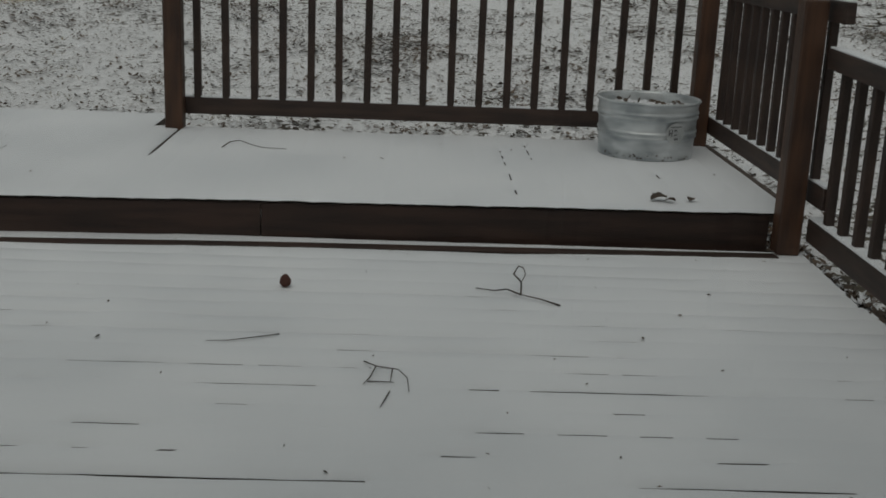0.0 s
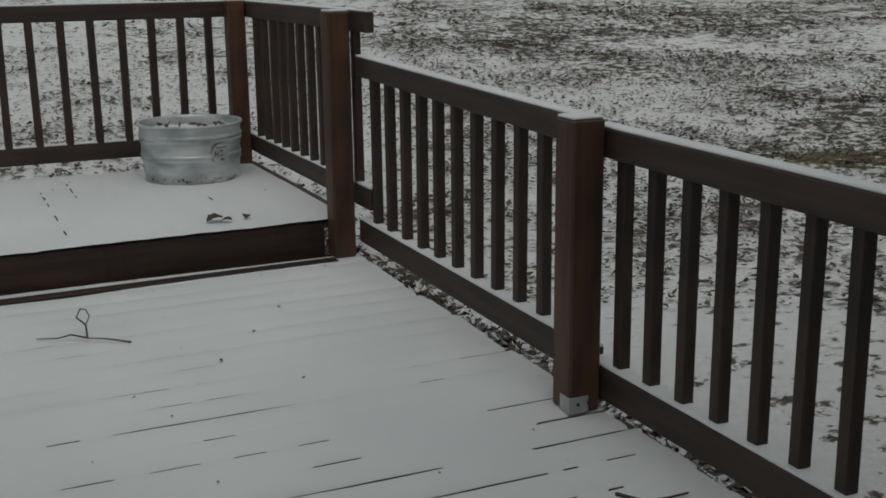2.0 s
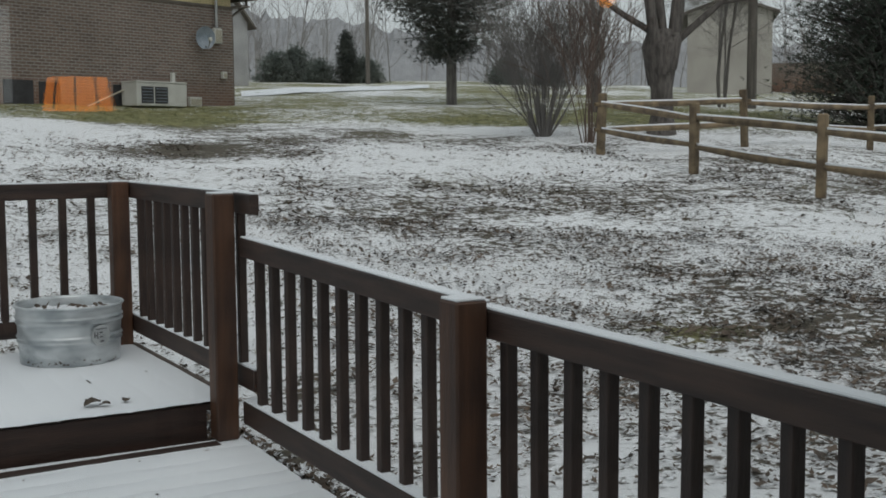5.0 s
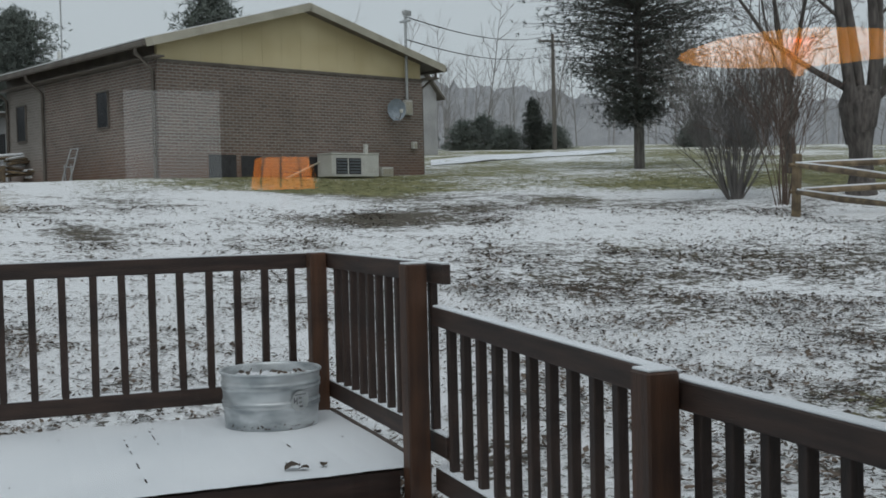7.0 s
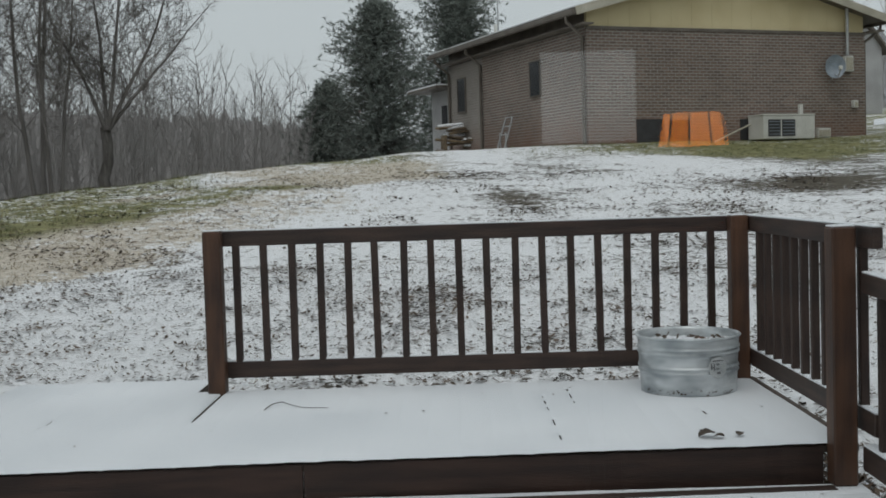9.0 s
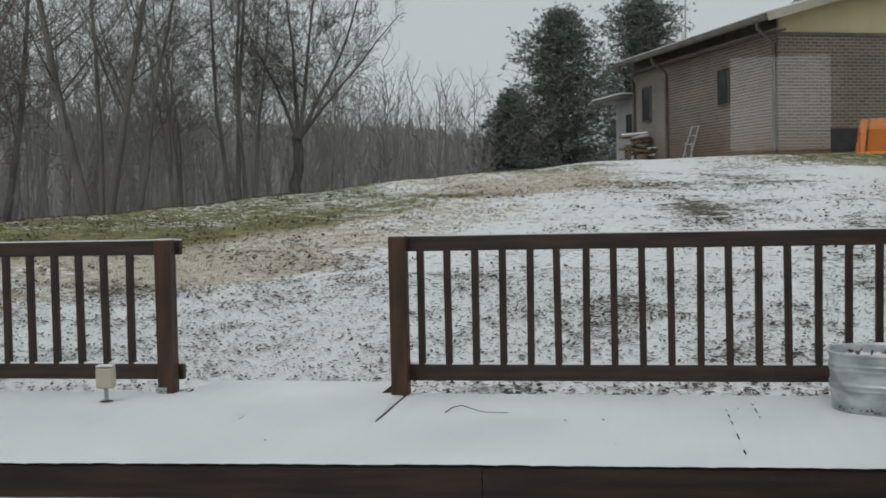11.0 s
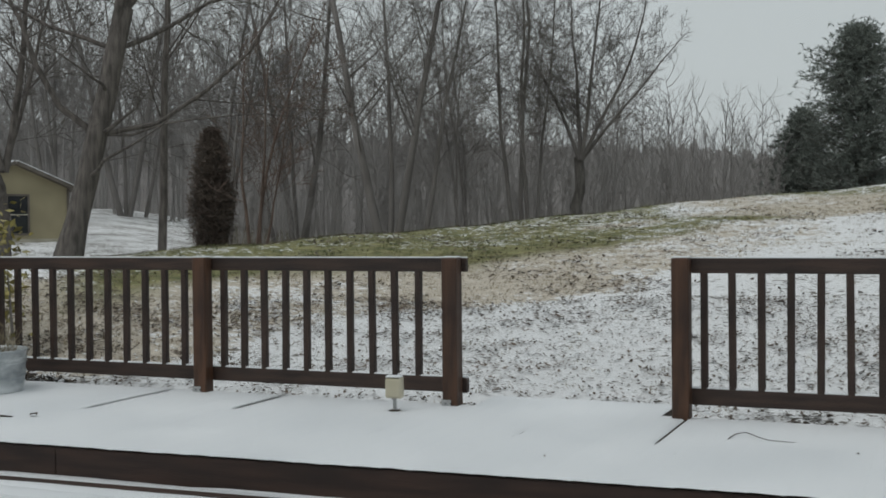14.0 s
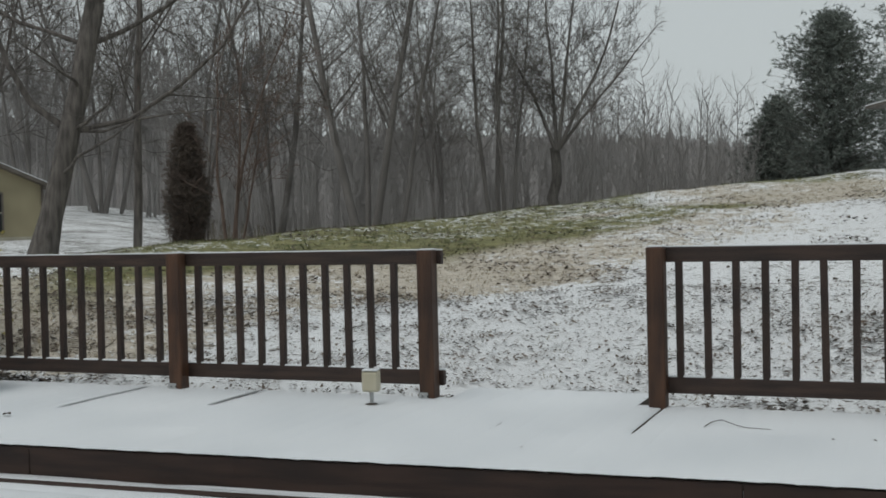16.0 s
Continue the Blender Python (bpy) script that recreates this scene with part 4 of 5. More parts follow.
BARE = "tall leafless grey-barked tree with fine bare twigs"
bare_tree("leaning leafless tree with thick grey trunk and long limbs", -41.6, 20.0, 10.5, 0.19, 11, lean=(0.205, 0.165), first=0.42, bark=BARKDARK, leaders=3, dens=0.75,
          limbs=((2.5, (0.9, 0.62, 0.22), 6.0, 0.05), (2.4, (-0.75, -0.6, 0.75), 4.5, 0.065), (2.2, (0.95, 0.6, 0.05), 3.4, 0.03), (3.4, (-0.8, -0.5, 0.4), 3.5, 0.045), (3.4, (0.8, 0.7, 0.5), 4.0, 0.05)))
t_a = stem_tree(BARE, -44.4, 23.0, ((0, -0.25, 0.1, 6.5, 0.08), (0.05, 0.12, -0.1, 7.0, 0.075), (0, 0.3, 0.2, 5.5, 0.05)), 12, fork=1.9, trunk=0.14, mat=BARKDARK)
stem_tree("slender leafless tree with thin straight trunk", -37.2, 24.0, ((0, 0.08, 0, 11.0, 0.095),), 13, mat=BARKDARK, dens=0.8)
t_e = stem_tree("tall leafless tree with three diverging trunks", -26.0, 33.0, ((-0.2, -0.16, 0.1, 13.0, 0.15), (0.15, 0.10, -0.05, 13.0, 0.13), (0.85, 0.20, 0.1, 9.0, 0.09), (0.0, -0.02, 0.15, 12.0, 0.09)), 16, dens=0.95, thin=0.005)
t_b = stem_tree("leafless clump of upright stems from one stool", -19.4, 34.0, ((-0.2, -0.13, 0, 10.0, 0.075), (0.0, -0.02, 0.1, 11.5, 0.085), (0.15, 0.06, -0.1, 11.0, 0.075), (0.3, 0.14, 0.1, 9.5, 0.06)), 18, thin=0.005)
t_d = stem_tree("leafless tree with rounded crown of fine twigs", -16.5, 34.5, ((-0.03, -0.34, 0.1, 5.6, 0.065), (0, -0.08, 0.2, 6.4, 0.07), (0.03, 0.16, -0.15, 6.4, 0.07), (0.05, 0.48, 0.1, 6.0, 0.065), (0.03, 0.75, -0.1, 4.8, 0.06)), 19,
                fork=2.5, trunk=0.17, dens=1.75, thin=0.005)
again(t_e, -30.6, 46.0, 190, 1.05)
again(t_b, -34.0, 45.0, 120, 1.15)
again(t_e, -38.8, 64.0, 60, 1.3)
again(t_b, -42.0, 60.0, 20, 1.4)
again(t_b, -22.4, 47.0, 250, 1.0)
again(t_a, -47.6, 34.0, 250, 1.35)
stem_tree("leafless tree with several reddish stems", -32.7, 28.0, ((-0.1, -0.10, 0, 5.5, 0.05), (0.05, 0.03, 0.05, 6.5, 0.055), (0.12, 0.12, 0, 5.5, 0.045), (0.2, 0.22, 0, 4.0, 0.035)), 22, mat=REDBARK)
again(t_a, 37.6, 31.0, 40, 1.0)
again(t_b, 43.6, 36.0, 10, 0.7)

# old pollarded tree behind the fence
x, y = bearing(40.75, 25.0)
zt = ground_z(x, y)
pt = thing("pollarded_tree", "thick-trunked leafless tree cut back to a knobbly head", "tree", at=(x, y, zt - 0.05))
rng = random.Random(31)
tv, tf, bv, bf = [], [], [], []
tube(tv, tf, [Vector(v) for v in ((0, 0, 0), (0.02, 0, 0.4), (0, 0, 1.0), (-0.03, 0, 1.5), (-0.05, 0, 1.9), (-0.08, 0, 2.25))], [0.34, 0.25, 0.23, 0.33, 0.40, 0.24], 12)
for bx, lx, L, rr in ((-0.34, -0.20, 6.0, 0.13), (-0.02, -0.05, 6.5, 0.12), (0.26, 0.09, 6.2, 0.14), (0.40, 0.10, 5.5, 0.12)):
    grow(bv, bf, rng, Vector((bx * 0.8, rng.uniform(-0.1, 0.1), 1.85)), Vector((lx, rng.uniform(-0.1, 0.1), 1)), L, rr, 4, 0.06, 0.06, 0.95)
grow(bv, bf, rng, Vector((0.25, 0, 1.9)), Vector((0.75, -0.5, 0.8)), 4.2, 0.09, 3, 0.06, 0.1)
grow(bv, bf, rng, Vector((-0.3, 0, 2.2)), Vector((-0.85, 0.4, 0.5)), 4.0, 0.08, 3, 0.03, 0.1)
for k in range(5):
    a = rng.random() * 6.28
    c = Vector((0.36 * math.cos(a), 0.36 * math.sin(a), rng.uniform(1.5, 2.1)))
    tube(tv, tf, [c * 0.7, c, c + Vector((0.03, 0, 0.14))], [0.12, 0.13, 0.05], 7)
link_mesh("trunk", tv, tf, BARKDARK, pt, True)
tagged(link_mesh("crown", bv, bf, BARKDARK, pt, True), "upright bare limbs and twigs")


def shrub(label, az, r, stems, height, spread, seed, mat):
    x, y = bearing(az, r)
    e = thing("bare_shrub", label, "shrub", "bare shrubs", (x, y, ground_z(x, y) - 0.03))
    rng = random.Random(seed)
    for i in range(stems):
        vs, fs = [], []
        a = rng.random() * 2 * math.pi
        k = rng.uniform(0.1, 1.0) * spread
        grow(vs, fs, rng, Vector((0.12 * math.cos(a), 0.12 * math.sin(a), 0)), Vector((k * math.cos(a), k * math.sin(a), 1)), height * rng.uniform(0.65, 1.0), rng.uniform(0.010, 0.022), 2, 0.05, 0.10, 1.2, (15, 40), 0.005)
        link_mesh("stem", vs, fs, mat, e, True)


shrub("vase-shaped leafless shrub with many bare stems", 35.0, 24.0, 60, 2.9, 0.80, 41, TWIGS)
shrub("leafless reddish-brown shrub beside the fence", 37.2, 22.6, 12, 3.0, 0.25, 42, REDBARK)


def conifer(label, az, r, height, radius, seed, mat, clear=0.1, tufts=5, blades=6, size=0.26, droop=-0.15, profile=None, name="conifer_tree", sink=0.05, levels=None, per=9, trunk_r=0.14, reach=(0.6, 1.12)):
    x, y = bearing(az, r)
    e = thing(name, label, "tree", "evergreen trees", (x, y, ground_z(x, y) - sink))
    rng = random.Random(seed)
    tv, tf = [], []
    tube(tv, tf, [Vector((0, 0, 0)), Vector((0.03, 0, height * 0.5)), Vector((0, 0, height * 0.97))], [trunk_r, trunk_r * 0.6, 0.02], 8)
    vs, fs = [], []
    levels = levels or int(height * 6)
    for i in range(levels):
        f = (i + rng.random()) / levels
        z = height * (clear + (1 - clear) * f)
        R = radius * (profile(f) if profile else (1 - f) ** 0.75 * min(1, 0.5 + f * 4)) * rng.uniform(0.75, 1.15)
        for j in range(per):
            a = rng.random() * 2 * math.pi
            RR = R * rng.uniform(*reach)
            d = Vector((math.cos(a), math.sin(a), droop + rng.uniform(-0.15, 0.25)))
            root = Vector((0, 0, z))
            tip = root + d * RR
            tube(tv, tf, [root, root.lerp(tip, 0.6), tip], [0.02, 0.012, 0.004], 3)
            for t in range(tufts):
                q = root.lerp(tip, (0.25 + 0.75 * (t + rng.random()) / tufts)) + Vector((rng.gauss(0, 0.26), rng.gauss(0, 0.26), rng.gauss(0, 0.26))) * (size / 0.26)
                for b in range(blades):
                    u = (d.normalized() * 0.5 + Vector((rng.gauss(0, 0.7), rng.gauss(0, 0.7), rng.gauss(0, 0.6)))).normalized()
                    w = u.orthogonal().normalized()
                    w.rotate(Matrix.Rotation(rng.random() * 6.28, 3, u))
                    s = size * rng.uniform(0.6, 1.2)
                    k = len(vs)
                    vs += [q - w * s * 0.10, q + w * s * 0.10, q + u * s + w * s * 0.03, q + u * s - w * s * 0.03]
                    fs.append((k, k + 1, k + 2, k + 3))
    link_mesh("trunk", tv, tf, BARK, e, True)
    tagged(link_mesh("crown", vs, fs, mat, e), "dense evergreen needles with gaps")
    return e


PINE = "grey-green pine with ragged open crown"
RAGGED = lambda f: (1 - f) ** 0.5 * min(1, 0.75 + f) * (1 + 0.18 * math.sin(f * 19)) + 0.04
conifer(PINE, -3.4, 50.0, 7.5, 3.5, 51, PINENEEDLE, clear=0.0, size=0.17, blades=8, per=13, tufts=10, sink=0.3, trunk_r=0.16, levels=58, droop=0.3, profile=RAGGED, reach=(0.35, 1.15))
conifer(PINE, 0.5, 54.0, 8.2, 3.9, 52, PINENEEDLE, clear=0.0, size=0.18, blades=8, per=13, tufts=10, sink=0.3, levels=60, droop=0.3, reach=(0.35, 1.15), profile=lambda f: (1 - f) ** 0.42 * (1 + 0.14 * math.sin(f * 17)))
conifer(PINE, -5.9, 56.0, 5.0, 2.4, 58, PINENEEDLE, clear=0.0, size=0.18, blades=8, per=12, tufts=9, sink=0.3, levels=42, droop=0.12, profile=RAGGED)
conifer(PINE, 9.6, 70.0, 11.0, 3.6, 57, PINENEEDLE, clear=0.1, size=0.32, blades=5, per=11, tufts=8, sink=0.5, levels=55, droop=0.15, profile=RAGGED)
conifer("large dark evergreen with clear trunk and twiggy crown", 30.5, 36.0, 16.5, 3.8, 53, GREYNEEDLE, clear=0.085, size=0.12, blades=6, per=18, tufts=10, levels=120, droop=0.05,
        profile=lambda f: min(1, 0.28 + f * 4.0) * (1 - f) ** 0.4, trunk_r=0.17)
conifer("slim columnar brownish cedar", -34.75, 30.0, 3.3, 0.72, 54, CEDARLEAF, clear=0.03, size=0.075, blades=9, per=26, tufts=6, levels=70, droop=0.6,
        profile=lambda f: min(1, 0.45 + f * 2.4) * (1 - f) ** 0.45, trunk_r=0.08)
conifer("dense dark green conical evergreen", 51.0, 30.0, 9.8, 2.7, 55, NEEDLE, clear=0.0, size=0.12, blades=6, per=30, tufts=6, levels=90, droop=0.25, profile=lambda f: (1 - f) ** 0.7)
conifer("small dark spruce far across the lawn", 25.35, 75.0, 3.2, 1.3, 56, GREYNEEDLE, clear=0.02, size=0.16, blades=6, per=12, tufts=7, levels=30)
for i, (az, r, w_) in enumerate(((21.9, 78, 1.2), (22.9, 79, 1.5), (24.0, 77, 0.9), (26.3, 76, 1.0), (33.2, 74, 1.0), (35.4, 72, 0.8))):
    conifer("low rounded dark hedge shrub far away", az, r, 1.5 * w_, 1.5 * w_, 60 + i, PINENEEDLE, clear=0.0, size=0.18, blades=6, per=14, tufts=7, levels=18, profile=lambda f: math.sqrt(max(0, 1 - f * f)), name="hedge_shrub", trunk_r=0.05)


# far woods: many slight leafless trees and a thicket, too many to count
def template(seed, height, depth, thin, k, up=0.14):
    rng = random.Random(seed)
    vs, fs = [], []
    p, d = Vector((0, 0, 0)), Vector((rng.gauss(0, 0.05), rng.gauss(0, 0.05), 1))
    pts, rad = [p.copy()], [height * 0.0065]
    for i in range(6):
        d = (d + Vector((rng.gauss(0, 0.06), rng.gauss(0, 0.06), 0.02))).normalized()
        p = p + d * height / 6
        pts.append(p.copy())
        rad.append(height * 0.0065 * (1 - 0.85 * (i + 1) / 6))
    tube(vs, fs, pts, rad, 5)
    for j in range(k):
        f = 0.18 + 0.8 * (j + rng.random()) / k
        i = min(int(f * 6), 5)
        q = pts[i].lerp(pts[i + 1], f * 6 - i)
        a = rng.random() * 6.28
        el = radians(rng.uniform(30, 65))
        grow(vs, fs, rng, q, Vector((math.cos(a) * math.cos(el), math.sin(a) * math.cos(el), math.sin(el))), height * rng.uniform(0.2, 0.38) * (1.2 - 0.7 * f), height * 0.003, depth, up, 0.14, 0.5, (25, 50), thin)
    return np.array([tuple(v) for v in vs], dtype=np.float32), fs


def scatter(name, label, mat, temps, places):
    allv, sizes, loops = [], [], []
    base = 0
    for t, x, y, z, s, a in places:
        v, f = temps[t]
        c, sn = math.cos(a), math.sin(a)
        w = np.empty_like(v)
        w[:, 0] = (v[:, 0] * c - v[:, 1] * sn) * s + x
        w[:, 1] = (v[:, 0] * sn + v[:, 1] * c) * s + y
        w[:, 2] = v[:, 2] * s + z
        allv.append(w)
        loops.append(np.array(f, dtype=np.int32).ravel() + base)
        base += len(v)
    V, Lp = np.concatenate(allv), np.concatenate(loops)
    me = bpy.data.meshes.new(name)
    me.vertices.add(len(V))
    me.vertices.foreach_set("co", V.ravel())
    me.loops.add(len(Lp))
    me.loops.foreach_set("vertex_index", Lp)
    nf = len(Lp) // 4
    me.polygons.add(nf)
    me.polygons.foreach_set("loop_start", np.arange(nf, dtype=np.int32) * 4)
    me.update(calc_edges=True)
    me.materials.append(mat)
    ob = new(name, me)
    return tagged(ob, label, "woods", kind="stuff")


# wooded hillside behind the hollow, its haze painted into the base colour
WOODED = bpy.data.materials.new("haze_tinted_hillside")
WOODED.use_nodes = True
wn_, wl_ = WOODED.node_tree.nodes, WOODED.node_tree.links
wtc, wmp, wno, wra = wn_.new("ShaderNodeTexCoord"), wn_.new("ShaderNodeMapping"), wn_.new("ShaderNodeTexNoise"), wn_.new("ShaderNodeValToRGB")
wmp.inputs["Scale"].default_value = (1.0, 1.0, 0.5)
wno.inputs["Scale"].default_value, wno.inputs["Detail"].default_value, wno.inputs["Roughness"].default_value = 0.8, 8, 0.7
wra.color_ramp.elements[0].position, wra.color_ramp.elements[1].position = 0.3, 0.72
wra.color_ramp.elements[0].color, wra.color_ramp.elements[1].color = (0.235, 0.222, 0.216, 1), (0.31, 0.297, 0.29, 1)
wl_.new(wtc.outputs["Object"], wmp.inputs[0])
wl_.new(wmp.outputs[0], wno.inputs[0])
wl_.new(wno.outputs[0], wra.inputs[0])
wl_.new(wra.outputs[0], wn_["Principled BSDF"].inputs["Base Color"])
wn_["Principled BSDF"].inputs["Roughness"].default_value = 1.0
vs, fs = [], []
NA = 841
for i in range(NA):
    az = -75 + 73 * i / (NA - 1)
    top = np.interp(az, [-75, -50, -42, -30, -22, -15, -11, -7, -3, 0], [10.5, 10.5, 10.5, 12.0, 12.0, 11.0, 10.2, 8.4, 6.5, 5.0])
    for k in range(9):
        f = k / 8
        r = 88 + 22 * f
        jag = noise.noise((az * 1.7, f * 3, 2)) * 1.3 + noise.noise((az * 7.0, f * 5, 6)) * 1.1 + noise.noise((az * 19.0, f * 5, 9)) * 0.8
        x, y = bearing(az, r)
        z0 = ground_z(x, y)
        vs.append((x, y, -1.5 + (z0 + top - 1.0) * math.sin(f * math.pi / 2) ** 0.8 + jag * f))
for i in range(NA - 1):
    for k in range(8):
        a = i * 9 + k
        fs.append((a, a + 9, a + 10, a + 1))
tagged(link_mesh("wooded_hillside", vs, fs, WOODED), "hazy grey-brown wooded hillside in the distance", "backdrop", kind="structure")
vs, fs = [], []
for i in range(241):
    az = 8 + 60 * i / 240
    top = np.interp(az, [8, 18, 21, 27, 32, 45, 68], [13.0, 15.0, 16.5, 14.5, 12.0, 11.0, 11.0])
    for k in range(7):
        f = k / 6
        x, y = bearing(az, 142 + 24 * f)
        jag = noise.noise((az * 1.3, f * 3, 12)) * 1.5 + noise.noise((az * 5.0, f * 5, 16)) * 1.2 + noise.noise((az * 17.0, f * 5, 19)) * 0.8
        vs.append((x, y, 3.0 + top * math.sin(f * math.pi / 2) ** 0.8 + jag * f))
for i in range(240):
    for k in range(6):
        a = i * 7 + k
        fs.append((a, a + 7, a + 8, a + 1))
# paler, bluer copy of the hillside colour imitates thicker haze at this distance
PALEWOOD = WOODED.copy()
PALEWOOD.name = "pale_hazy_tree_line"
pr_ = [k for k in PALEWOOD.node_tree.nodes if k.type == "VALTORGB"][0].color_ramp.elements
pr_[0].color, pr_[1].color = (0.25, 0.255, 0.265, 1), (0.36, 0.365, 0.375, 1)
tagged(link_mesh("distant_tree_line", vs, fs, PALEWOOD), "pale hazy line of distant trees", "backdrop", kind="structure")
TEMPS = [template(70 + i, 10.0, 1, 0.014, 15) for i in range(5)] + [template(80 + i, 5.0, 0, 0.012, 22) for i in range(3)]
rng = random.Random(90)
places = []
for i in range(500):
    az = rng.uniform(-62, -6.5)
    r = rng.uniform(52 if az > -36 else 66, 100)
    hh = np.interp(az, [-62, -22, -14, -8, -3], [1.1, 1.15, 0.84, 0.56, 0.45]) * rng.uniform(0.6, 1.1)
    x, y = bearing(az, r)
    places.append((rng.randrange(5), x, y, ground_z(x, y) - 0.2, hh * (0.75 + r / 220), rng.random() * 6.28))
for i in range(420):
    az = rng.uniform(-36, -7)
    r = rng.uniform(40, 75)
    x, y = bearing(az, r)
    places.append((5 + rng.randrange(3), x, y, ground_z(x, y) - 0.2, rng.uniform(0.35, 0.8), rng.random() * 6.28))
for i in range(130):
    az = rng.uniform(14, 62)
    r = rng.uniform(88, 135)
    x, y = bearing(az, r)
    places.append((rng.randrange(5), x, y, ground_z(x, y) - 0.2, rng.uniform(0.7, 1.2), rng.random() * 6.28))
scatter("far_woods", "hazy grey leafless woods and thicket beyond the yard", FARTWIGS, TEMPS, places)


# ---- poles and wires ----
def utility_pole(az, r, h, rad=0.14):
    x, y = bearing(az, r)
    z = ground_z(x, y)
    e = thing("utility_pole", "tall weathered wooden utility pole", "utility pole", "utility poles", (x, y, z))
    tube_part("pole_shaft", [(0, 0, -0.2), (0, 0, h)], [rad, rad * 0.7], POLEWOOD, e, 10)
    boxed("crossarm", POLEWOOD, (-0.9, 0.9, -0.06, 0.06, h - 0.5, h - 0.38), e, 0.01)
    for k in (-0.8, 0.8):
        tube_part("insulator", [(k, 0, h - 0.38), (k, 0, h - 0.25)], [0.04, 0.03], STEEL, e, 6)
    return Vector((x, y, z + h))


top1 = utility_pole(26.4, 70.0, 7.0)
top2 = utility_pole(45.0, 35.0, 9.5, 0.15)
mt = at_house(7.86, -0.12, 4.85)
for a, b, sag in ((mt + Vector((0, 0, -0.1)), top1, 0.5), (mt + Vector((0, 0, -0.75)), top1 + Vector((0, 0, -1.1)), 0.5), (top1, top2 + Vector((0, 0, -2.5)), 0.4)):
    pts = [a.lerp(b, k / 12) - Vector((0, 0, sag * 4 * (k / 12) * (1 - k / 12))) for k in range(13)]
    w_ = tube_part("overhead_wire", pts, [0.018] * 13, WIRE, None, 4)
    tagged(w_, "thin black overhead electric wire", "wire", "overhead wires")


# ---- the house with the glass door from which the deck is seen ----
OWN = material("white_lap_siding", (0.50, 0.50, 0.48), 0.7, second=(0.60, 0.60, 0.58), scale=1.5, bump=0.1)


def setting(name, label, mat, boxes, kind="structure", category="wall"):
    bm_ = bmesh.new()
    for d in boxes:
        box(bm_, *d)
    return tagged(part(name, bm_, mat), label, category, kind=kind)


DX0, DX1, DZ0, DZ1 = -2.45, -0.40, 0.03, 2.08
setting("wall_house", "pale sided house wall round the patio door", OWN,
        ((-9.0, DX0, -4.14, -4.00, -0.6, 2.6), (DX1, 5.0, -4.14, -4.00, -0.6, 2.6), (DX0, DX1, -4.14, -4.00, DZ1, 2.6), (DX0, DX1, -4.14, -4.00, -0.6, DZ0)))
setting("house_roof", "house roof over the room", TRIM, ((-9.2, 5.2, -9.3, -3.75, 2.62, 2.74),), category="roof")
setting("room_floor", "dark carpet floor in the dim room", ROOM, ((-4.2, 2.2, -8.2, -4.142, -0.06, 0.02),), category="floor")
setting("room_ceiling", "dim painted ceiling in the room", ROOM, ((-4.2, 2.2, -8.2, -4.142, 2.42, 2.60),), category="ceiling")
WX0, WX1, WZ0, WZ1 = -1.05, -0.68, 1.31, 1.66
setting("room_wall_back", "dim painted back wall with a small window", ROOM,
        ((-4.2, WX0, -8.32, -8.202, -0.06, 2.6), (WX1, 2.2, -8.32, -8.202, -0.06, 2.6), (WX0, WX1, -8.32, -8.202, -0.06, WZ0), (WX0, WX1, -8.32, -8.202, WZ1, 2.6)))
setting("room_wall_east", "dim painted side wall in the room", ROOM, ((2.202, 2.32, -8.32, -4.142, -0.06, 2.6),))
setting("room_wall_west", "dim painted side wall in the room", ROOM, ((-4.32, -4.202, -8.32, -4.142, -0.06, 2.6),))
door = thing("patio_door", "glass patio door with pale frame", "door")
for d in ((DX0, DX0 + 0.06, -4.11, -4.03, DZ0, DZ1), (DX1 - 0.06, DX1, -4.11, -4.03, DZ0, DZ1), (DX0 + 0.06, DX1 - 0.06, -4.11, -4.03, DZ0, DZ0 + 0.06), (DX0 + 0.06, DX1 - 0.06, -4.11, -4.03, DZ1 - 0.06, DZ1)):
    boxed("door_frame", WHITEPAINT, d, door, 0.004)
GLASS = bpy.data.materials.new("clear_window_glass")
GLASS.use_nodes = True
gn, gl = GLASS.node_tree.nodes, GLASS.node_tree.links
gn.remove(gn["Principled BSDF"])
gt, gg, gm = gn.new("ShaderNodeBsdfTransparent"), gn.new("ShaderNodeBsdfGlossy"), gn.new("ShaderNodeMixShader")
gg.inputs["Roughness"].default_value = 0.0
gm.inputs[0].default_value = 0.06
gl.new(gt.outputs[0], gm.inputs[1])
gl.new(gg.outputs[0], gm.inputs[2])
gl.new(gm.outputs[0], gn["Material Output"].inputs[0])
pane = boxed("pane", GLASS, (DX0 + 0.061, DX1 - 0.061, -4.073, -4.068, DZ0 + 0.061, DZ1 - 0.061), door, 0, "clear glass pane")
pane.visible_shadow = False


def glow(name, color, strength):
    m = bpy.data.materials.new(name)
    m.use_nodes = True
    b_ = m.node_tree.nodes["Principled BSDF"]
    b_.inputs["Base Color"].default_value = (*color, 1)
    b_.inputs["Emission Color"].default_value = (*color, 1)
    b_.inputs["Emission Strength"].default_value = strength
    return m


